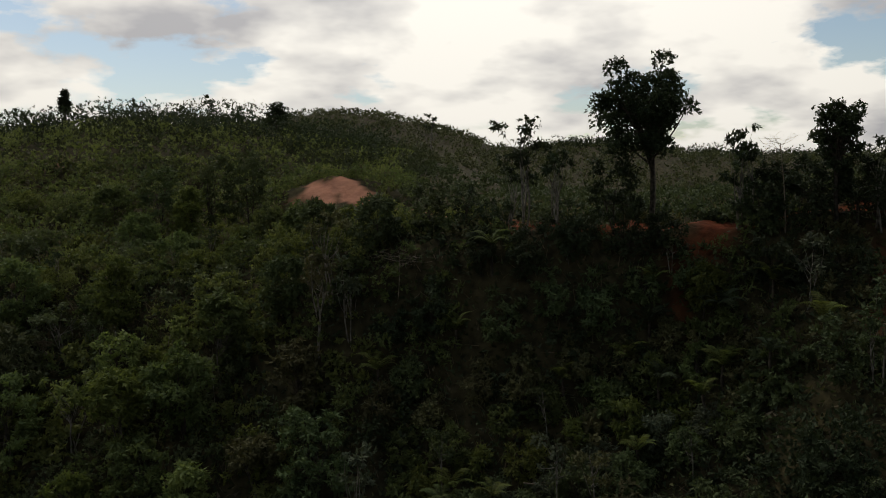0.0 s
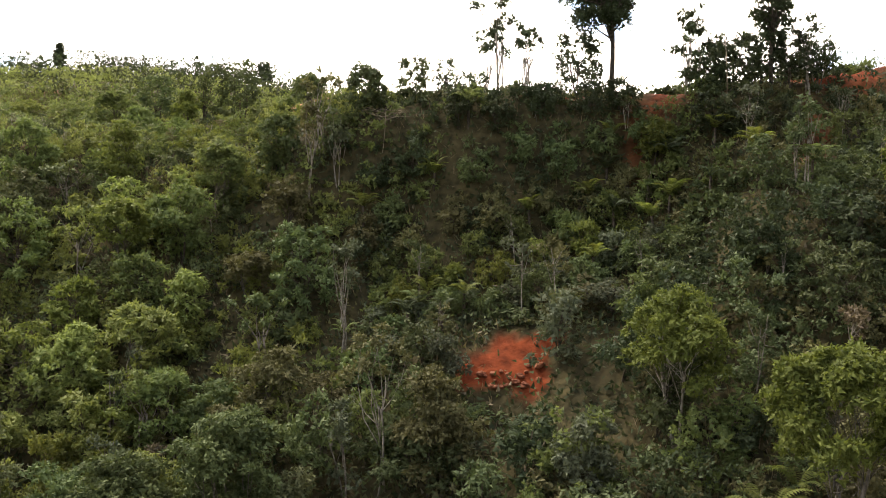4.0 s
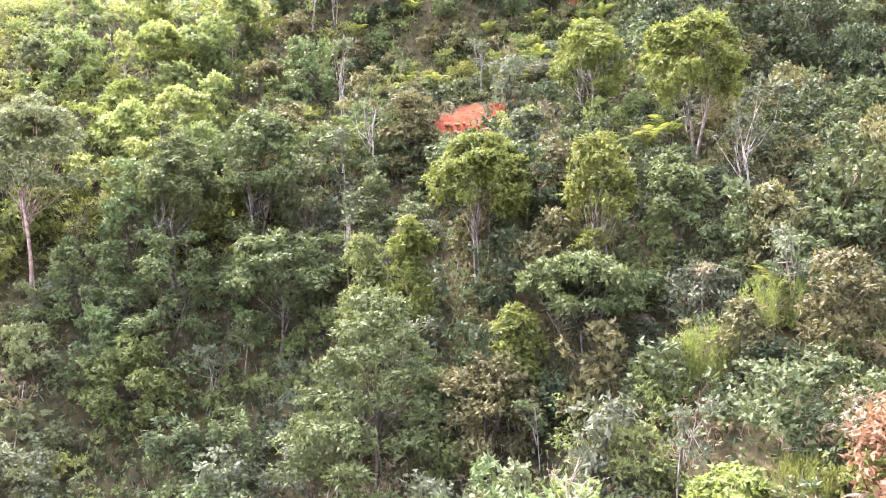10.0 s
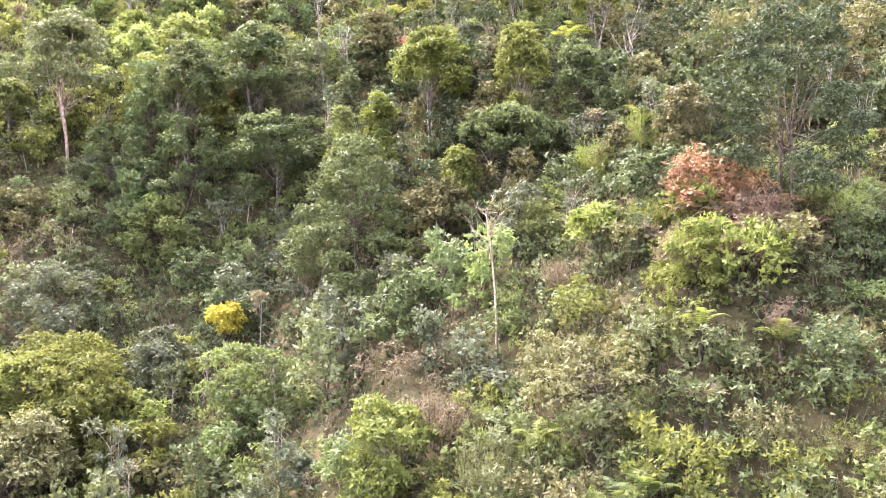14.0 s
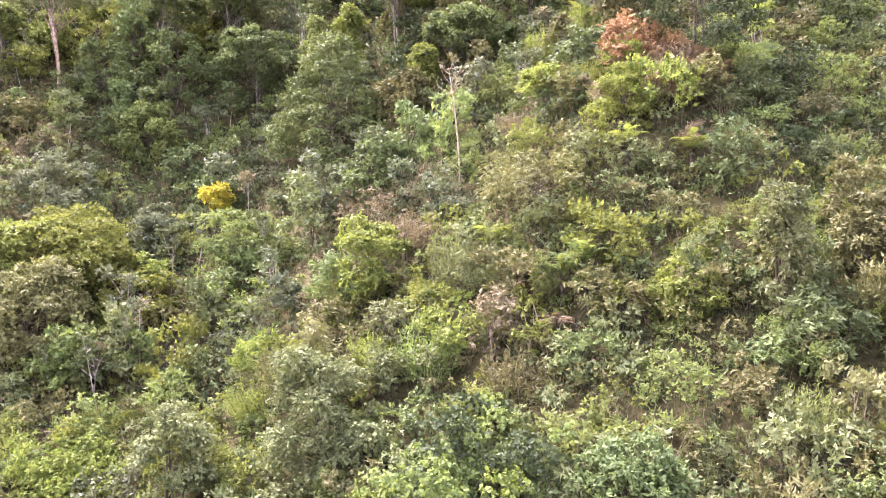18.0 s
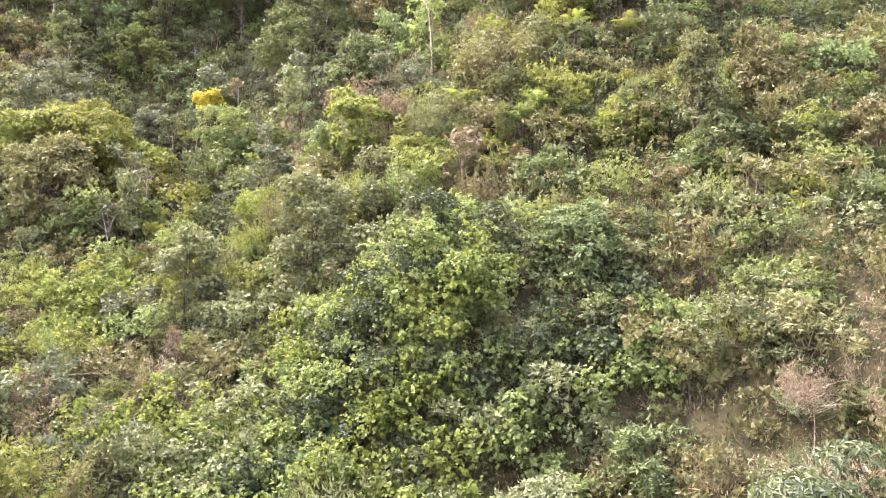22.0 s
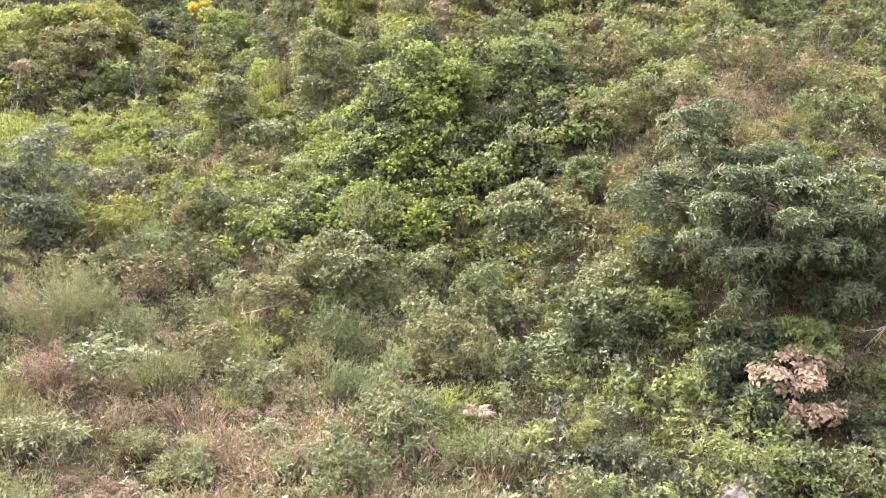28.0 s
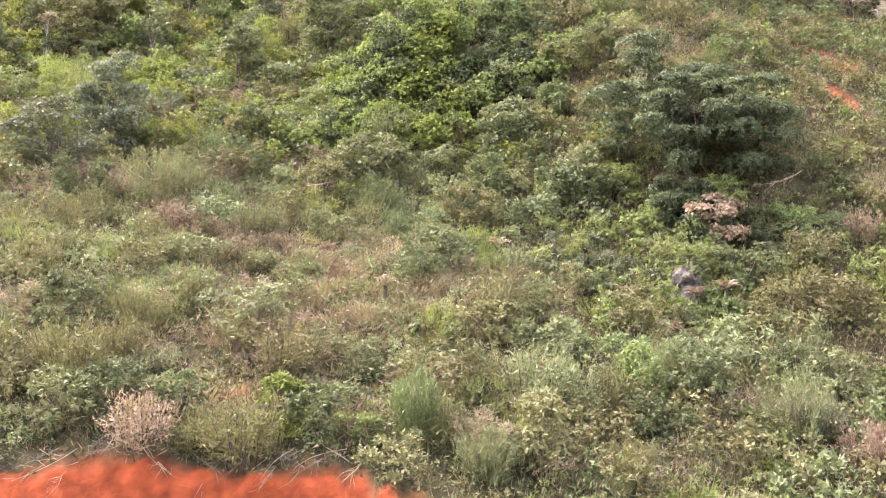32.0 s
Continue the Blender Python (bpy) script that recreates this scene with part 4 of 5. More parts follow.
plant("round", -15.7, -32.6, 1.6, 1.8, "green", "leafy green shrub on the bank edge")
plant("round", -13.2, -33.8, 1.8, 1.6, "vine", "yellow-green shrub near the bank edge")
plant("round", 2.4, -32.5, 1.35, 2.0, "bright", "fresh green bush in front of the boulder")
plant("round", 3.8, -32.6, 1.3, 2.0, "leafy", "leafy green bush beside the boulder")
plant("layered", 31.0, -16.4, 5.0, 4.6, "deep", "dark leafy tree above the red gully")
plant("layered", 34.6, -14.2, 5.6, 5.0, "deep", "dark leafy tree above the red gully")
plant("bare", 29.6, -17.9, 3.4, 3.0, "brown", "dry bush of pale pinkish stems above the red gully")
plant("round", -4.9, -31.5, 1.5, 2.7, "olive", "grey-olive bush on the slope")
plant("round", -4.3, -24.5, 1.7, 3.3, "soft", "grey-green bush on the slope")
plant("round", -3.4, -33.0, 1.7, 2.1, "soft", "pale green bush on the slope")
plant("round", 11.1, -17.0, 1.2, 4.3, "bright", "light green leafy bush on the slope")
plant("round", 6.2, -17.8, 2.5, 3.2, "leafy", "leafy green bush on the slope")
plant("round", 6.2, -12.5, 1.8, 4.0, "leafy", "dense leafy bush on the slope")
plant("round", -16.9, 14.0, 5.9, 6.4, "lime", "yellow-green bush on the slope")
plant("round", 10.4, -7.2, 2.5, 3.8, "lime", "yellow-green bush on the slope")
plant("round", 12.6, -10.2, 2.0, 3.2, "bright", "bright green leafy bush on the slope")
plant("feather", 13.6, -5.0, 1.2, 3.9, "olive", "feathery olive bush on the slope")
plant("round", 0.0, 2.0, 4.2, 4.3, "lime", "yellow-green bush on the slope")
plant("round", -2.3, -3.5, 5.6, 4.3, "soft", "pale grey-green bush on the slope")
plant("layered", 16.5, -7.6, 4.4, 3.4, "olive", "tall olive shrub with bare stems")
plant("round", 6.2, -12.0, 3.5, 3.7, "leafy", "dense leafy bush on the slope")
plant("round", -7.5, -1.5, 5.5, 3.4, "soft", "pale grey-green bush on the slope")
plant("round", -11.9, 2.0, 2.9, 4.6, "vine", "yellow-green leafy bush on the slope")
plant("round", -11.2, 63.0, 3.3, 2.6, "olive", "bushy tree below the red clearing")
plant("round", -8.9, 62.6, 2.8, 2.6, "green", "bushy tree below the red clearing")
plant("round", -6.8, 62.8, 2.2, 2.4, "green", "bushy tree below the red clearing")
plant("round", -4.8, 62.0, 1.9, 2.6, "bright", "bushy tree below the red clearing")
plant("tall", -19.5, 104.0, 4.8, 3.4, "deep", "dark skyline tree on the far hill")
plant("tall", -45.5, 106.0, 5.2, 1.6, "deep", "narrow dark skyline tree on the far hill")
plant("open", -50.5, 104.0, 4.0, 3.6, "deep", "flat-topped skyline tree on the far hill")
plant("open", -1.5, 150.0, 7.8, 4.0, "deep", "lone skyline tree with a bare trunk")

plant("open", -54.0, 104.0, 4.4, 3.0, "deep", "flat-topped skyline tree on the far hill")
plant("open", -38.0, 110.0, 3.8, 3.2, "deep", "small skyline tree with open branches on the far hill")
plant("open", -29.0, 110.0, 4.3, 3.4, "deep", "flat-topped skyline tree on the far hill")
plant("open", -24.5, 108.0, 3.5, 3.0, "deep", "small skyline tree with open branches on the far hill")
plant("droop", 6.0, -28.4, 3.2, 4.6, "glossy", "dark low bush with long drooping leaves")


# leafy bushes on the steep bank above the scar
r_bank_top = np.random.default_rng(515)
for k in range(46):
    x, y = -3.5 + 17.5 * ((0.5 + k * 0.7549) % 1), 38.4 + 9.0 * ((0.5 + k * 0.5698) % 1)
    leaf = ("bright", "leafy", "olive", "grey", "leafy", "lime", "deep")[k % 7]
    plant("round", round(x, 1), round(y, 1), r_bank_top.uniform(1.5, 2.6), r_bank_top.uniform(1.8, 2.8), leaf, {"bright": "fresh green bush on the steep bank", "leafy": "leafy green bush on the steep bank", "olive": "olive bush on the steep bank", "grey": "grey-green bush on the steep bank", "lime": "yellow-green bush on the steep bank", "deep": "dark green bush on the steep bank"}[leaf])

# bushy trees over the upper slope beside the scar
r_up = np.random.default_rng(404)
for k in range(40):
    x, y = -27 + 22 * ((0.5 + k * 0.7549) % 1), 31 + 24 * ((0.5 + k * 0.5698) % 1)
    # lighter leaf colours stand in for sunlight on this side
    leaf = ("bright", "fresh", "soft", "leafy", "fresh", "lime", "bright", "olive")[k % 8]
    plant(("layered", "round", "dome", "round", "open")[k % 5], round(x, 1), round(y, 1), r_up.uniform(3.4, 6.2), r_up.uniform(2.6, 4.8), leaf, {"bright": "bushy fresh green tree on the upper slope", "fresh": "bushy tree on the upper slope, its green lightened for sunlight", "olive": "bushy olive tree on the upper slope", "grey": "grey-green tree on the upper slope", "lime": "bushy yellow-green tree on the upper slope", "green": "bushy mid-green tree on the upper slope", "leafy": "bushy full green tree on the upper slope", "soft": "bushy pale green tree on the upper slope"}[leaf])

# ---- scrub over the whole slope ----
WORDS = {"deep": "dark green leafy shrub on the slope", "leafy": "full green leafy shrub on the slope", "green": "mid-green leafy shrub on the slope", "bright": "fresh green leafy shrub on the slope",
         "soft": "pale green leafy shrub on the slope", "fresh": "light green leafy shrub on the slope", "olive": "olive-green shrub on the slope", "lime": "yellow-green shrub on the slope",
         "grey": "grey-green shrub on the slope", "brown": "dry brownish shrub on the slope", "straw": "dry straw-coloured bush on the slope",
         "rust": "withered rust-brown bush on the slope", "pink": "withered pinkish bush on the slope"}

# what grows where: centre, reach, leaves
ZONES = [((-8, 48), (8, 8), "fresh lime bright fresh leafy"), ((8, 45), (24, 7), "deep green leafy olive deep bright"), ((-22, 48), (16, 12), "lime fresh bright soft fresh"), ((-14, 37), (10, 8), "lime bright fresh lime fresh"),
         ((0, 38), (10, 7), "green grey olive leafy bright"), ((-9, 26), (10, 8), "leafy bright fresh grey green"), ((8, 24), (9, 8), "olive green bright deep"),
         ((20, 20), (9, 12), "deep green olive green"), ((-20, 18), (8, 8), "brown soft olive soft fresh"), ((-17, 8), (7, 6), "olive lime lime bright soft"),
         ((0, 8), (7, 6), "soft leafy bright grey green brown"), ((12, 1), (3, 3), "pink lime brown lime olive"), ((22, 0), (8, 9), "deep green olive bright"),
         ((6, -4), (6, 5), "leafy lime bright olive soft"), ((-3, -1), (6, 5), "soft bright lime lime olive"), ((-12, -4), (6, 6), "olive lime brown bright grey"),
         ((15, -9), (7, 5), "olive leafy bright olive green lime"), ((0, -12), (5, 4), "bright soft soft green"), ((-12, -14), (6, 5), "olive brown soft pink green olive"),
         ((8, -16), (6, 4), "soft bright olive green olive"), ((-3, -21), (6, 4), "soft green lime soft olive"), ((-12, -25), (7, 5), "soft olive pink soft brown olive straw"),
         ((2, -29), (6, 4), "soft bright bright green grey"), ((14, -26), (6, 6), "olive leafy brown olive bright straw"), ((-4, -30), (4, 3), "olive green lime soft olive"), ((2, -37), (8, 5), "olive soft olive brown leafy bright green")]
zc = np.array([z[0] for z in ZONES], float)
zs = np.array([z[1] for z in ZONES], float)


def zone_leaf(x, y, r):
    f = (((np.array([x, y]) - zc) / zs) ** 2).sum(1)
    k = ZONES[int(np.argmin(f + r.uniform(0, 0.8, len(f))))][2].split()
    return k[int(r.integers(0, len(k)))]


def left_edge(y):
    return -23 - 0.25 * np.maximum(0, y) - 0.2 * np.maximum(0, y - 40)


def right_edge(y):
    return 34 + 1.2 * np.minimum(0, y + 20)


def shrub_form(r, spread):
    n = int(r.integers(17, 25))
    d = unit(r.normal(size=(n, 3)) + [0, 0, 0.1])
    c = d * r.uniform(0.45, 1.1, n)[:, None] * [0.42 * spread, 0.42 * spread, 0.42] + [0, 0, 0.44]
    c[:, :2] += r.normal(size=2) * 0.12 * c[:, 2:]
    return c, 0.10 + 0.11 * r.random(n) ** 1.5


def shrub_shape(seed, count, length, width, droop, spread, loose):
    r = np.random.default_rng(seed)
    c, rad = shrub_form(r, spread)
    stems = [limb((r.normal() * 0.05, r.normal() * 0.05, -0.15), c[k], 0.012, 0.004, r, 0.1, 4, 3) for k in range(0, len(c), 2)]
    return woody(stems), clump_leaves(c, rad, count, length, width, r, droop, loose, lean=(0, 0, 0.4), simple=True)


def feather_shape(seed, plumes, each, length):
    """Heath-like bush of upright feathery plumes."""
    r = np.random.default_rng(seed)
    a, q = r.uniform(0, 6.283, plumes), np.sqrt(r.uniform(0, 1, plumes)) * 0.45
    foot = np.stack([q * np.cos(a) * 0.5, q * np.sin(a) * 0.5, 0 * q], 1)
    tip = np.stack([q * np.cos(a), q * np.sin(a), (1.0 - 1.3 * q**2) * r.uniform(0.7, 1.05, plumes)], 1)
    k = np.repeat(np.arange(plumes), each)
    f = r.uniform(0.3, 1.0, len(k))[:, None]
    line = tip - foot
    p = foot[k] + line[k] * f + r.normal(size=(len(k), 3)) * 0.035
    ax = unit(line[k]) * 0.9 + r.normal(size=(len(k), 3)) * 0.55
    return woody([limb(foot[i], tip[i], 0.007, 0.003, r, 0.05, 3, 3) for i in range(0, plumes, 3)]), leaves(p, ax, length, 0.22, r, simple=True)


SHAPES = [shrub_shape(11, 1700, 0.057, 0.52, 0.0, 1.0, 0.6), shrub_shape(12, 1650, 0.061, 0.44, 0.3, 1.15, 0.55), shrub_shape(13, 1700, 0.057, 0.55, -0.2, 1.2, 0.55),
          shrub_shape(14, 1650, 0.065, 0.31, -0.45, 0.9, 0.4), shrub_shape(15, 1650, 0.071, 0.29, 0.5, 1.1, 0.4), feather_shape(16, 64, 28, 0.073)]


def young_shape(seed, count, length, width, droop):
    """A small many-stemmed tree, leafy almost to the ground, with a ragged outline."""
    r = np.random.default_rng(seed)
    n = 24
    hh = r.uniform(0.08, 0.92, n)
    a, q = r.uniform(0, 2 * np.pi, n), r.uniform(0.1, 0.42, n) * (1.15 - 0.55 * hh)
    c = np.stack([q * np.cos(a), q * np.sin(a), hh], 1)
    rad = r.uniform(0.09, 0.19, n)
    stems = [limb((0, 0, -0.1), (r.normal() * 0.08, r.normal() * 0.08, 0.75), 0.014, 0.006, r, 0.06, 5, 4) for k in range(2)]
    stems += [limb((0, 0, r.uniform(0.05, 0.6)), p, 0.007, 0.002, r, 0.1, 3, 3) for p in c[:9]]
    return woody(stems), clump_leaves(c, rad, count, length, width, r, droop, 0.45, lean=(0, 0, 0.4), simple=True)


YOUNG = [young_shape(81, 1700, 0.056, 0.62, 0.2), young_shape(82, 1700, 0.059, 0.55, 0.4), young_shape(83, 1700, 0.054, 0.7, 0.0), young_shape(84, 1700, 0.062, 0.45, 0.5), young_shape(85, 1700, 0.058, 0.65, -0.2)]
PROTO = {}
for s, (stem_data, leaf_data) in enumerate(SHAPES + YOUNG):
    stem_mesh = raw_mesh("stem", *stem_data, MATS["bark_dark" if s % 4 else "bark_dry"])
    for m in WORDS:
        PROTO[s, m] = (stem_mesh, raw_mesh("foliage", *leaf_data, MATS[m]))


def grown(word, group, label, proto, place, turn, size):
    stem_mesh, leaf_mesh = proto
    ob = tagged(new(word), label, word.replace("_", " "), group)
    ob.matrix_basis = Matrix.LocRotScale(place, turn, size)
    new("stem", stem_mesh).parent = ob
    new("foliage", leaf_mesh).parent = ob


KEPT = np.array(KEEP)


def top_limit(x, y):
    """Scrub in front of a marked plant stays below its foot, and none grows inside it."""
    dx, dy = np.abs(x - KEPT[:, 0]), KEPT[:, 1] - y
    inside = (np.hypot(dx, dy) < KEPT[:, 2] * 0.2).any()
    front = (dx < KEPT[:, 2] * 0.5 + 0.4) & (dy > -0.2) & (dy < np.where(KEPT[:, 2] > 4.5, 5, 3.2))
    return inside, KEPT[front, 3].min() if front.any() else 1e9


r = np.random.default_rng(21)
joined = {}
counts = {"shrub": 0, "bush": 0, "young_tree": 0}
BANDS = [(-42, -16, 1.27, 1.0, 2.4, 820, 0.12), (-16, 6, 1.45, 1.6, 3.1, 1150, 0.128), (6, 36, 1.95, 1.8, 3.6, 1150, 0.165), (36, 60, 2.0, 1.3, 2.9, 980, 0.185), (-45, -42, 1.3, 0.8, 1.6, 820, 0.12)]
for y_lo, y_hi, step, lo, hi, n_leaf, l_len in BANDS:
    x_lo, x_hi = float(left_edge(y_hi)), float(right_edge(y_hi))
    for q in range(int((x_hi - x_lo) * (y_hi - y_lo) / step**2)):
        x = x_lo + (x_hi - x_lo) * ((0.5 + q * 0.7548776662) % 1) + r.uniform(-0.3, 0.3) * step
        y = yy = y_lo + (y_hi - y_lo) * ((0.5 + q * 0.5698402910) % 1) + r.uniform(-0.3, 0.3) * step
        if not left_edge(y) < x < right_edge(y):
            continue
        pick, leaf = r.random(), zone_leaf(x, yy, r)
        h = lo + (hi - lo) * r.random() ** 1.4
        form_seed = int(r.integers(1 << 30))
        if bank_edge(x, yy) < 0.4 or bareness(x, yy) > 0.45:
            continue
        if yy > 45.5 and x > -3:
            h *= 0.4
        inside, limit = top_limit(x, yy)
        g = float(height(x, yy))
        h = min(h, limit - g)
        if inside or h < 0.45:
            continue
        if leaf in ("straw", "pink") and y < -16 and pick > 0.4:
            continue
        dry = leaf in ("straw", "pink", "rust", "brown")
        h *= 0.8 if dry else 1.0
        w = max(h, 0.8 * lo) * (1.0 + 0.6 * pick)
        w = min(max(w, step * 1.45), 3.1 if y < 6 else 3.6)
        turn = Euler((0.3 + r.normal() * 0.12, r.normal() * 0.12, 0)).to_quaternion() @ Euler((0, 0, r.uniform(0, 6.28))).to_quaternion()
        shape = (3, 5)[form_seed % 2] if dry else 5 if x < -2 and y < -17 and form_seed % 5 < 2 else int(form_seed % 6)
        if -38 < y < -16 and -22 < x < 14 and counts["shrub"] < 300 and pick < 0.5:
            grown("shrub", "scrub on the lower slope", WORDS[leaf], PROTO[shape, leaf], (x, yy, g - 0.05), turn, (w, w, h))
            counts["shrub"] += 1
            continue
        if -16 <= y < 6 and -20 < x < 24 and counts["bush"] < 300 and pick < 0.62:
            grown("bush", "bushes on the middle slope", WORDS[leaf].replace("shrub", "bush"), PROTO[shape, leaf], (x, yy, g - 0.05), turn, (w, w, h))
            counts["bush"] += 1
            continue
        if 6 <= y < 38 and counts["young_tree"] < 300 and not dry and -30 < x < 30 and pick < 0.62:
            k = 6 + form_seed % 5
            hh = min(h * 1.2, max(limit - g, 0.6))
            grown("young_tree", "young trees on the slope", WORDS[leaf].replace("leafy shrub", "young tree").replace("shrub", "young tree"), PROTO[k, leaf], (x, yy, g - 0.05), turn, (w * 1.05, w * 1.05, hh))
            counts["young_tree"] += 1
            continue
        fr = np.random.default_rng(form_seed)
        c, rad = shrub_form(fr, 1.0 + 0.2 * pick)
        c, rad = c * [w, w, h], rad * (0.6 * w + 0.4 * h)
        c = c + [x, yy, g]
        c[:, 2] += 0.85 * (height(c[:, 0], c[:, 1]) - g)
        n = int(0.85 * n_leaf * (0.6 + 0.8 * min(w * h / (hi * hi), 1.2)) * (0.7 if dry else 1.0))
        narrow = fr.choice([0.12, 0.16, 0.2] if dry or x < -3 and y < -16 else [0.3, 0.42, 0.5, 0.56])
        joined.setdefault(leaf, []).append(clump_leaves(c, rad, n, l_len * fr.uniform(0.82, 1.34), narrow * 1.25, fr, fr.uniform(-0.3, 0.5), 0.55, simple=True, lean=(0, -0.3, 0.6)))
for leaf, pieces in joined.items():
    tagged(new("scrub", raw_mesh("scrub", *join(pieces), MATS[leaf])), "dense " + WORDS[leaf].replace("shrub", "scrub").replace("bush", "scrub"), "scrub", kind="stuff")


# ---- thin saplings with pale stems among the scrub ----
def sapling_shape(seed, kind, leaf):
    r = np.random.default_rng(seed)
    c, rad = crown_form(kind, r)
    c = c * [0.5, 0.5, 1]
    pieces = [limb((0, 0, -0.05), (r.normal() * 0.04, r.normal() * 0.04, 0.9), 0.011, 0.004, r, 0.05, 7)]
    pieces += [limb((0, 0, r.uniform(0.4, 0.8)), q, 0.005, 0.002, r, 0.1, 4) for q in c]
    return raw_mesh("trunk", *woody(pieces), MATS["bark_pale"]), raw_mesh("crown", *clump_leaves(c, rad * 0.68, 640, 0.038, 0.5, r, 0.2, simple=True), MATS[leaf])


SAPLINGS = [(sapling_shape(41 + k, kind, leaf), leaf) for k, (kind, leaf) in enumerate([("pale", "grey"), ("pale", "green"), ("open", "deep"), ("open", "olive"), ("pale", "olive"), ("open", "green"), ("pale", "soft"), ("open", "brown")])]
r = np.random.default_rng(5)
for k in range(190):
    y = r.uniform(6, 59) if k < 130 else r.uniform(48, 59)
    x = r.uniform(left_edge(y) + 2, right_edge(y) - 2)
    if bareness(x, y) > 0.4 or np.hypot((x - 4.2) / 4, (y - 30) / 5) < 1 or (y > 43 and x > -12):
        continue
    (trunk_mesh, crown_mesh), leaf = SAPLINGS[int(r.integers(0, 8))]
    h = r.uniform(2.6, 5.0) if y < 44 else r.uniform(1.8, 3.2)
    ob = tagged(new("sapling"), "slender sapling with a thin pale stem and sparse leaves", "sapling", "saplings on the slope")
    ob.matrix_basis = Matrix.LocRotScale((x, y, float(height(x, y))), Euler((r.normal() * 0.09, r.normal() * 0.09, r.uniform(0, 6.28))), (h * 0.9, h * 0.9, h))
    new("trunk", trunk_mesh).parent = ob
    new("crown", crown_mesh).parent = ob


# ---- ferns: arching fronds from one crown ----
def frond_mesh(name, mat, seed):
    r = np.random.default_rng(seed)
    t = np.linspace(0, 1, 18)
    line = np.stack([t, 0 * t, 0.42 * np.sin(t * 2.3) - 0.12 * t**2], 1)
    pieces = [tube(line[::3], np.linspace(0.012, 0.003, 6), 3)]
    for s in (-1, 1):
        n = 17
        p = line[1:]
        ax = np.stack([0.35 + 0 * t[1:], s * np.ones(n), -0.25 + 0 * t[1:]], 1)
        L = 0.26 * np.sin(np.pi * (0.12 + 0.86 * t[1:])) + 0.03
        side = np.tile([1.0, 0, 0], (n, 1)) * 0.032
        a = unit(ax) * L[:, None]
        v = np.stack([p - side, p + a, p + side], 1).reshape(-1, 3)
        pieces.append((v, np.arange(3 * n).reshape(-1, 3)))
    return raw_mesh(name, *join(pieces), MATS[mat])


FROND = {m: frond_mesh("frond", m, 3) for m in ("bright", "lime", "deep", "brown", "pink")}


def fern(x, y, size, leaf, label, lift=0.5, count=10):
    r = np.random.default_rng(int(abs(x * 37 + y * 91) * 10))
    root = tagged(new("fern"), label, "fern", "ferns on the slope")
    root.location = (x, y, float(height(x, y)))
    stem = new("stem", raw_mesh("stem", *limb((0, 0, -0.2), (0, 0, lift), 0.09, 0.07, r, 0.04), MATS["bark_dark"]))
    stem.parent = root
    for k in range(count):
        f = new("frond", FROND[leaf])
        f.parent = root
        f.matrix_basis = Matrix.LocRotScale((0, 0, lift), Euler((r.normal() * 0.15, -0.25 + r.normal() * 0.2, k * 6.283 / count + r.normal() * 0.15)), [size * r.uniform(0.8, 1.15)] * 3)


BRIGHT, DARK = "tree fern with fresh yellow-green fronds on the slope", "fern with drooping dark fronds on the slope"
for x, y, size in ((11.3, 22.5, 1.6), (12.6, 23.4, 1.3), (5.9, 43.2, 1.0), (9.3, 43.5, 1.2), (4.8, -1.1, 1.1), (8.8, 39.2, 1.1), (0.1, 40.2, 1.2), (2.0, 39.0, 1.0)):
    fern(x, y, size, "lime", BRIGHT, 1.6)
for x, y, size in ((12.8, 11.8, 1.1), (11.4, 0.9, 1.0), (10.2, -1.6, 1.0), (12.4, -2.6, 1.0), (13.5, 41.5, 1.3), (11.0, 45.2, 1.2), (16.5, 43.0, 1.2)):
    fern(x, y, size, "lime", BRIGHT, 1.4)
for x, y, size in ((6.6, -4.2, 1.1), (7.4, -4.4, 1.2), (8.1, -3.8, 1.1)):
    fern(x, y, size, "bright", BRIGHT, 1.5)
for x, y, size in ((14.0, 43.5, 1.4), (10.5, 42.0, 1.2)):
    fern(x, y, size, "deep", DARK, 1.8)
for x, y, size in ((9.8, -3.0, 0.9), (12.9, 3.0, 1.0), (14.8, 0.0, 1.0), (4.2, -4.0, 0.8)):
    fern(x, y, size, "brown", "withered fern with brown hanging fronds", 0.9)
for x, y, size in ((11.2, 2.2, 0.9), (12.2, 1.4, 1.0), (13.4, 0.6, 1.1), (13.0, -0.6, 0.9), (14.6, 1.6, 1.0), (11.8, 0.0, 0.8), (15.2, 0.4, 0.9), (12.8, 2.2, 0.9), (6.0, -5.6, 0.8), (-2.1, -26.1, 0.6), (2.7, -32.6, 0.6), (3.9, -32.8, 0.6), (-11.4, -30.4, 0.55), (-8.2, -29.0, 0.5)):
    fern(x, y, size, "pink", "withered fern with pinkish-brown hanging fronds", 1.1, 13)
for x, y, size in ((0.3, -31.6, 0.7), (4.9, -3.2, 0.9), (5.4, -3.0, 0.8), (-12.6, -29.4, 0.6)):
    fern(x, y, size, "brown", "dead fern with brown fronds", 0.9, 12)
r = np.random.default_rng(9)
for k in range(15):
    y = r.uniform(36, 48)
    x = r.uniform(-6, 24)
    if bareness(x, y) < 0.4:
        fern(x, y, r.uniform(0.8, 1.3), ("bright", "deep", "lime")[k % 3], DARK if k % 3 == 1 else BRIGHT, r.uniform(0.9, 1.8))


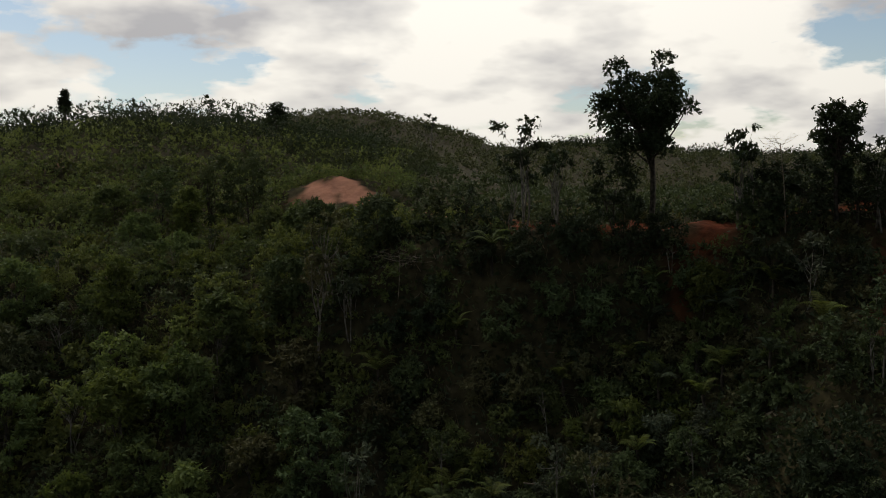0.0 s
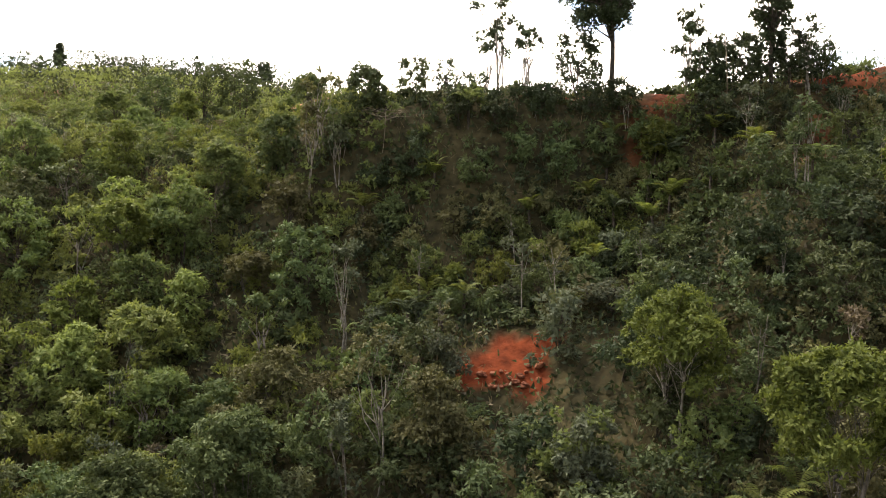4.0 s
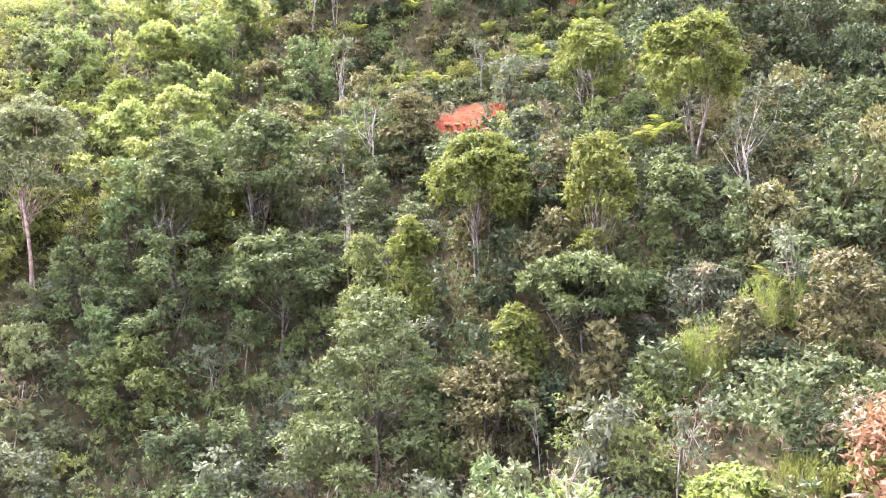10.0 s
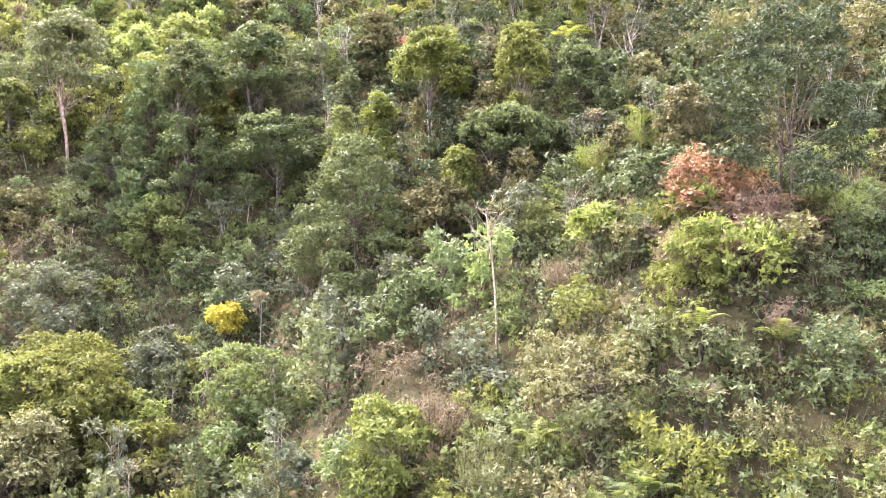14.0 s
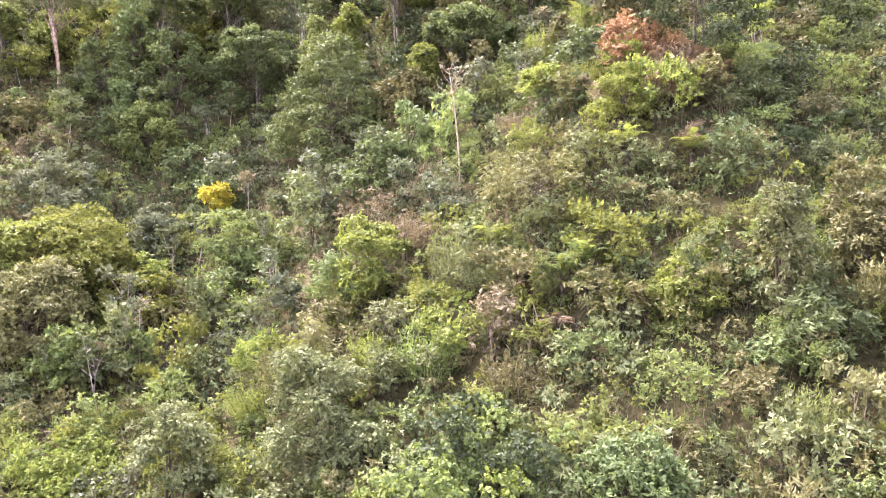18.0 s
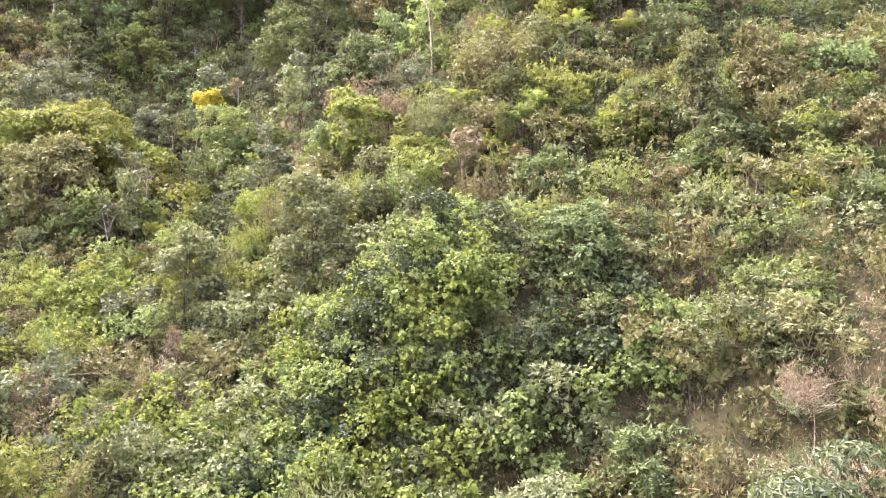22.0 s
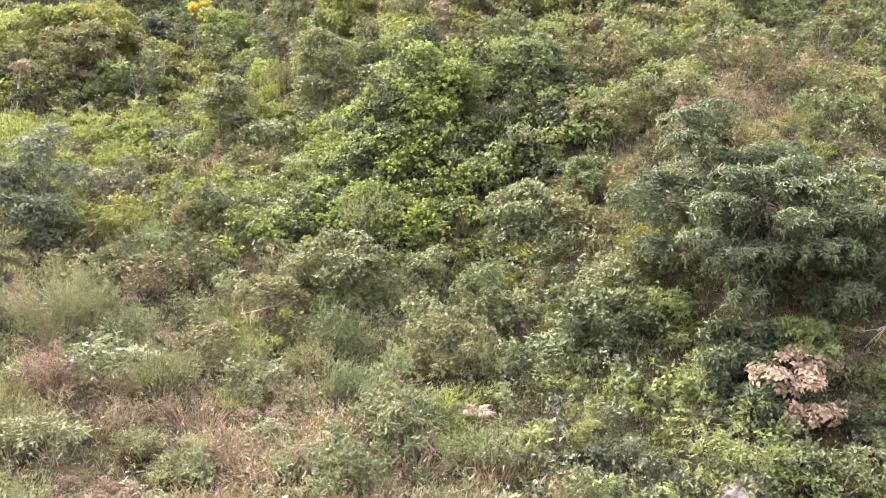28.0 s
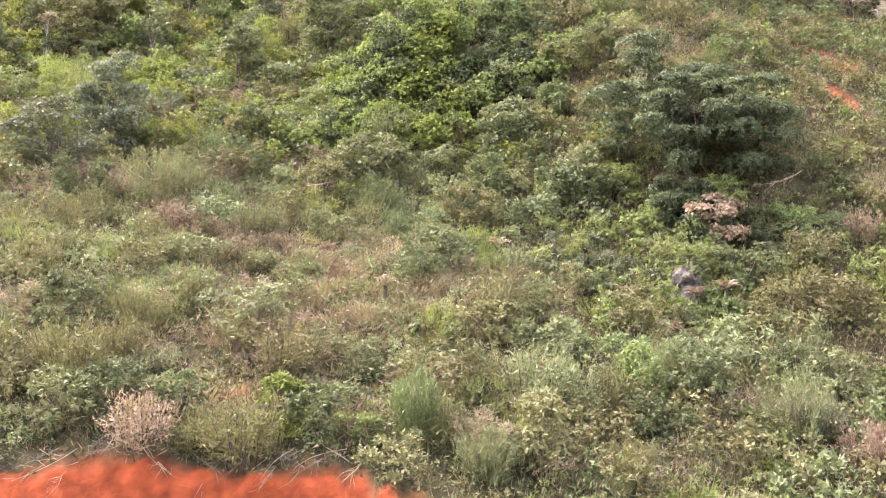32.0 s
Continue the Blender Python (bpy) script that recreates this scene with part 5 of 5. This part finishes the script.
# ---- tufts of dry grass near the foot of the slope ----
def tuft_mesh(seed, mat):
    r = np.random.default_rng(seed)
    n = 240
    a, q = r.uniform(0, 6.283, n), np.sqrt(r.uniform(0, 1, n)) * 0.5
    p = np.stack([q * np.cos(a), q * np.sin(a), 0 * q - 0.05], 1)
    ax = np.stack([np.cos(a) * q * 1.2, np.sin(a) * q * 1.2, 0.55 + 0 * q], 1) + r.normal(size=(n, 3)) * 0.28
    lo = leaves(p, ax, 0.55, 0.03, r, simple=True)
    k = r.choice(n, 150)
    tip = leaves(p[k] + unit(ax[k]) * 0.5, ax[k] + r.normal(size=(150, 3)) * 0.5 - [0, 0, 0.15], 0.12, 0.22, r, simple=True)
    return raw_mesh("blades", *join([lo, tip]), MATS[mat])


TUFTS = [(tuft_mesh(61, "straw"), "tuft of tall straw-coloured dry grass"), (tuft_mesh(62, "lime"), "tuft of fresh yellow-green grass"), (tuft_mesh(63, "brown"), "tuft of withered brown grass"), (tuft_mesh(64, "pink"), "tuft of tall pinkish dry grass")]
r = np.random.default_rng(15)
for k in range(230):
    y = r.uniform(-40, -15)
    x = r.uniform(-22, min(14, right_edge(y)))
    if k < 100:
        x, y = -10 + r.normal() * 3.6, -27.5 + r.normal() * 3.0
    if bank_edge(x, y) < 0.3:
        continue
    me, label = TUFTS[int(r.choice([0, 2, 3, 2] if k < 100 else [0, 1, 1, 2]))]
    h = r.uniform(1.0, 1.9)
    ob = tagged(new("grass_tuft", me), label, "grass", "grass tufts on the lower slope")
    ob.matrix_basis = Matrix.LocRotScale((x, y, float(height(x, y))), Euler((0, 0, r.uniform(0, 6.28))), (h, h, h * 0.95))


# ---- broad-leaved creeper smothering the middle of the slope ----
def creeper(label, leaf, spots, count, length, seed):
    r = np.random.default_rng(seed)
    cs, rs = [], []
    for cx, cy, sx, sy, n in spots:
        x, y = cx + r.normal(size=n) * sx, cy + r.normal(size=n) * sy
        cs.append(np.stack([x, y, height(x, y) + r.uniform(0.35, 1.0, n) * (2.3 + 3.4 * mound(x, y, 0.8, -11.4, 2.4, 1.8))], 1))
        rs.append(r.uniform(0.3, 0.8, n))
    c, q = np.concatenate(cs), np.concatenate(rs)
    v, t = clump_leaves(c, q, count, length, 0.95, r, 0.35, 0.75, lean=(-0.1, -0.35, 0.55))
    tagged(new("creeper", raw_mesh("creeper", v, t, MATS[leaf])), label, "creeper", kind="stuff")


creeper("broad-leaved yellow-green creeper smothering the shrubs", "vine", [(-9.0, -8.8, 1.4, 1.0, 34), (-6.0, -10.0, 1.8, 1.2, 44), (-1.8, -14.3, 1.8, 0.8, 40), (1.0, -14.0, 1.0, 0.8, 24), (-2.5, -8.0, 1.5, 0.8, 24), (-11.8, 0.8, 1.2, 1.2, 26), (-5.0, -13.4, 1.6, 0.7, 34), (-0.8, -16.2, 1.2, 0.6, 26), (0.6, -12.6, 1.4, 0.8, 26)], 40000, 0.125, 71)
creeper("broad-leaved green creeper smothering the shrubs", "bright", [(-4.3, -12.0, 2.0, 1.0, 44), (0.3, -12.0, 1.8, 1.0, 50), (2.5, -9.5, 1.5, 1.0, 26), (3.4, -14.8, 1.2, 0.8, 26), (6.0, -15.6, 1.2, 0.8, 22)], 32000, 0.125, 72)
creeper("dark-leaved creeper in the folds of the slope", "deep", [(0.6, -9.8, 2.0, 1.0, 50), (-1.0, -11.5, 1.6, 0.8, 40), (-4.5, -13.0, 1.6, 0.8, 20), (4.6, -14.6, 1.4, 0.7, 26)], 24000, 0.13, 73)
creeper("pale creeping bush over the slope", "soft", [(-3.0, -5.0, 2.2, 1.4, 50), (-7.0, -11.5, 1.6, 1.0, 30)], 18000, 0.125, 74)


# ---- low undergrowth that hides the soil ----
def undergrowth(name, label, mat, count, length, width, keep, rise, seed, lean=0.8, tall=0.35, upto=64):
    r = np.random.default_rng(seed)
    y = r.uniform(-45, upto, count)
    x = left_edge(y) + (right_edge(y) - left_edge(y)) * r.uniform(0, 1, count)
    patch = np.array([noise.noise(Vector((u * 0.16, v * 0.16, seed * 3.7))) for u, v in zip(x, y)])
    ok = (patch > keep) & (bank_edge(x, y) > 0.1) & (bareness(x, y) < 0.3 + r.uniform(0, 0.35, count))
    x, y = x[ok], y[ok]
    p = np.stack([x, y, height(x, y) + r.uniform(-0.05, tall, len(x))], 1)
    ax = r.normal(size=(len(x), 3)) * lean + [-0.15, -0.25, rise]
    size = length * (0.5 + 0.5 * smooth(-25, 25, y))
    tagged(new(name, raw_mesh(name, *leaves(p, ax, size, width, r, simple=True), MATS[mat])), label, "undergrowth", kind="stuff")


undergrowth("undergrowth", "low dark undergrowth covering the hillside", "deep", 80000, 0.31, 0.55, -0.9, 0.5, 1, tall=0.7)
undergrowth("undergrowth", "olive creepers and low plants on the hillside", "olive", 80000, 0.28, 0.5, -0.05, 0.5, 2, tall=0.6)
undergrowth("undergrowth", "grey-green low plants on the hillside", "grey", 40000, 0.26, 0.5, 0.05, 0.6, 3, tall=0.6)
undergrowth("dry_grass", "dry straw-coloured grass among the shrubs", "straw", 40000, 0.65, 0.06, 0.02, 1.1, 4, 0.5, 0.1)
undergrowth("dead_leaves", "withered brown growth among the shrubs", "brown", 36000, 0.30, 0.4, 0.02, 0.7, 5, tall=0.7)
undergrowth("undergrowth", "fine pale green growth on the lower slope", "soft", 40000, 0.20, 0.5, -0.15, 0.5, 6, tall=0.7, upto=-12)
# deep leaf colour here imitates shadow in the gaps between bushes
undergrowth("undergrowth", "fine growth coloured dark as shade between the bushes", "deep", 45000, 0.20, 0.4, -0.25, 0.7, 14, tall=0.6, upto=4)
undergrowth("undergrowth", "fine green growth between the bushes", "green", 45000, 0.20, 0.4, -0.25, 0.7, 15, tall=0.6, upto=4)
# two dark ground covers, shade of the shrub gaps put into their colour
undergrowth("undergrowth", "low growth coloured dark as gap shade on the lower slope", "deep", 80000, 0.20, 0.35, -0.9, 0.9, 16, tall=0.3, upto=-6)
undergrowth("undergrowth", "low brown growth darkened as gap shade on the lower slope", "shade_brown", 70000, 0.20, 0.35, -0.9, 0.9, 17, tall=0.3, upto=-6)
undergrowth("dry_stalks", "dry brown stalks on the lower slope", "brown", 30000, 0.55, 0.05, -0.2, 1.0, 8, 0.5, tall=0.8, upto=-12)
undergrowth("dry_stalks", "pale straw stalks on the lower slope", "straw", 20000, 0.55, 0.05, -0.2, 1.0, 9, 0.5, tall=0.8, upto=-12)
undergrowth("dry_twigs", "thin brown twigs among the bushes", "pink", 22000, 0.7, 0.03, -0.1, 0.8, 10, tall=1.6, upto=8)
undergrowth("dry_stalks", "pinkish-brown dry growth on the lower slope", "pink", 36000, 0.3, 0.12, 0.0, 0.7, 18, tall=1.3, upto=-12)
undergrowth("fine_sprays", "fine green sprays between the bushes", "soft", 40000, 0.20, 0.4, -0.1, 0.5, 12, tall=1.6, upto=8)
undergrowth("fine_sprays", "dark green sprays between the trees", "green", 60000, 0.26, 0.45, -0.2, 0.5, 13, tall=1.8)


# ---- woods on the hill behind ----
def far_woods(name, label, mat, count, seed, xr, yr, rad, lift, each=38, length=0.335):
    r = np.random.default_rng(seed)
    x, y = r.uniform(*xr, count), r.uniform(*yr, count)
    ok = (bareness(x, y) < 0.3) & ~((np.abs(x + 9.4) < 3.6) & (y < 72)) & ((x < -12) | (y > 62) | (y < 46))
    x, y = x[ok], y[ok]
    c = np.stack([x, y, height(x, y) + lift * r.uniform(0.1, 1.0, len(x))], 1)
    rr = rad * r.uniform(0.5, 1.5, len(x))
    v, t = clump_leaves(c, rr, len(x) * each, length, 0.5, r, 0.2, 0.7, simple=True, lean=(0, -0.3, 0.5), fuzz=0.1)
    tagged(new(name, raw_mesh(name, v, t, MATS[mat])), label, "woodland", kind="stuff")


far_woods("far_woods", "green woodland on the near shoulder of the hill", "bright", 900, 36, (-48, -2), (56, 84), 0.95, 1.0, 60, 0.23)
# the fresh woods paint the hill's sunlit brightness into leaf colour
far_woods("far_woods", "woodland on the near shoulder of the hill, green lightened for sunlight", "fresh", 650, 37, (-48, -4), (56, 84), 0.9, 0.9, 60, 0.23)
far_woods("far_woods", "olive scrub on the near shoulder of the hill", "olive", 500, 38, (-48, -4), (56, 84), 0.8, 0.9, 60, 0.23)
far_woods("far_woods", "green woodland on the hill behind the ridge", "green", 1300, 31, (-75, -2), (80, 125), 1.3, 1.2, 60, 0.28)
far_woods("far_woods", "woodland on the hill behind the ridge, green lightened for sunlight", "fresh", 700, 32, (-75, -4), (80, 104), 1.1, 1.2, 55, 0.28)
far_woods("far_woods", "dark tree clumps on the hill behind the ridge", "deep", 520, 35, (-75, -6), (92, 122), 1.8, 2.6, 90, 0.27)
far_woods("far_woods", "scrub behind the track on the ridge", "green", 1100, 33, (-4, 60), (61, 110), 0.6, 0.6)
far_woods("far_scrub", "olive scrub and grass on the far hill", "soft", 5200, 34, (-70, 120), (125, 235), 1.1, 0.5, 22, 0.5)
far_woods("far_woods", "dark wood along the crest of the far hill", "deep", 420, 39, (20, 130), (180, 200), 1.6, 1.4, 80)


# ---- dead wood ----
def dead_branch(x, y, z, heading, reach, label, hang=0.0, thick=0.035, bark="bark_dry"):
    r = np.random.default_rng(int(abs(x * 53 + y * 29 + heading) * 10))
    a = radians(heading)
    tip = np.array([np.cos(a) * reach, np.sin(a) * reach, -hang * reach])
    pieces = [limb((0, 0, 0), tip, thick, thick * 0.3, r, 0.12, 7)]
    for k in range(9):
        s = tip * r.uniform(0.2, 0.95)
        e = s + r.normal(size=3) * reach * 0.16 + tip * 0.18 - [0, 0, hang * 0.15]
        pieces.append(limb(s, e, thick * 0.4, thick * 0.12, r, 0.15, 4))
        pieces.append(limb(s + (e - s) * 0.6, s + (e - s) * 0.6 + r.normal(size=3) * reach * 0.09, thick * 0.2, thick * 0.08, r, 0.1, 3))
    ob = tagged(new("dead_branch", raw_mesh("dead_branch", *woody(pieces), MATS[bark])), label, "branch", "dead branches")
    ob.location = (x, y, z)


r_bank = np.random.default_rng(88)
for k in range(34):
    x = -21.5 + 12.5 * (k + r_bank.random()) / 34
    y = -33.25 - 0.32 * (x + 19.7) + r_bank.uniform(0, 0.5)
    dead_branch(x, y, float(height(x, y)) + r_bank.uniform(0.1, 0.5), r_bank.uniform(165, 225) + 120 * (k % 3 == 0), r_bank.uniform(0.8, 1.6), "dry brown branch hanging over the red cut bank", r_bank.uniform(0.2, 0.7), 0.013, "bark_grey" if k % 2 else "bark_dry")
dead_branch(-6.9, -19.2, float(height(-6.9, -19.2)) + 1.6, 200, 1.6, "bare white branch caught in the scrub", 0.2)
dead_branch(11.5, -29.5, float(height(11.5, -29.5)) + 1.0, 190, 2.4, "fallen pale branch lying on the scrub", 0.3)
dead_branch(-12.2, -4.2, float(height(-12.2, -4.2)) + 1.3, 10, 2.4, "grey fallen branch lying over brown scrub", 0.0)
dead_branch(-4.5, -31.0, float(height(-4.5, -31.0)) + 0.9, 215, 1.6, "dry branch lying in the grass", 0.3, 0.025)
dead_branch(3.5, 39.5, float(height(3.5, 39.5)) + 1.2, 20, 2.6, "grey fallen branches above the red scar", 0.2)


# ---- clods of red earth fallen to the foot of the slip scar ----
r = np.random.default_rng(57)
for k in range(22):
    x, y = 2.5 + 3.2 * r.random() ** 1.4, 34.0 + r.uniform(0, 0.9)
    bm = bmesh.new()
    bmesh.ops.create_icosphere(bm, subdivisions=2, radius=r.uniform(0.08, 0.22))
    for v in bm.verts:
        v.co = v.co * (1 + 0.55 * noise.noise(v.co * 5 + Vector((k, 0, 0)))) * 1.0
        v.co.z *= 0.7
    me = bpy.data.meshes.new("clod")
    bm.to_mesh(me)
    bm.free()
    me.materials.append(MATS["clod"])
    clod = tagged(new("earth_clod", me), "pale red clod of earth at the foot of the slip", "earth clod", "clods in the slip scar")
    clod.location = (x, y, float(height(x, y)) + 0.05)


# ---- weathered boulder among the green bushes ----
bark_material("boulder_stone", (0.02, 0.018, 0.016), (0.11, 0.10, 0.09), 3.4)
bm = bmesh.new()
bmesh.ops.create_icosphere(bm, subdivisions=4, radius=1.0)
for v in bm.verts:
    q = v.co.copy()
    ridge = 0.22 * noise.noise(q * 1.6) + 0.10 * noise.noise(q * 4.1) + 0.04 * noise.noise(q * 9.0)
    hollow = 0.45 * math.exp(-((q.x - 0.55) ** 2 + (q.y + 0.75) ** 2 + (q.z + 0.1) ** 2) / 0.16)
    v.co = q * (1 + ridge - hollow)
    v.co.x, v.co.y, v.co.z = v.co.x * 0.7, v.co.y * 0.6, max(v.co.z, -0.6) * 0.62
me = bpy.data.meshes.new("boulder")
bm.to_mesh(me)
bm.free()
me.materials.append(MATS["boulder_stone"])
boulder = tagged(new("boulder", me), "pale weathered boulder with a dark hollow among green bushes", "rock")
boulder.location = (3.1, -31.6, float(height(3.1, -31.6)) + 0.9)
base_v, base_t = tube([(0, 0, -1.4), (0, 0, -0.7), (0.05, 0, -0.1)], [0.75, 0.72, 0.62], 9)
new("base", raw_mesh("base", base_v, base_t, MATS["boulder_stone"])).parent = boulder
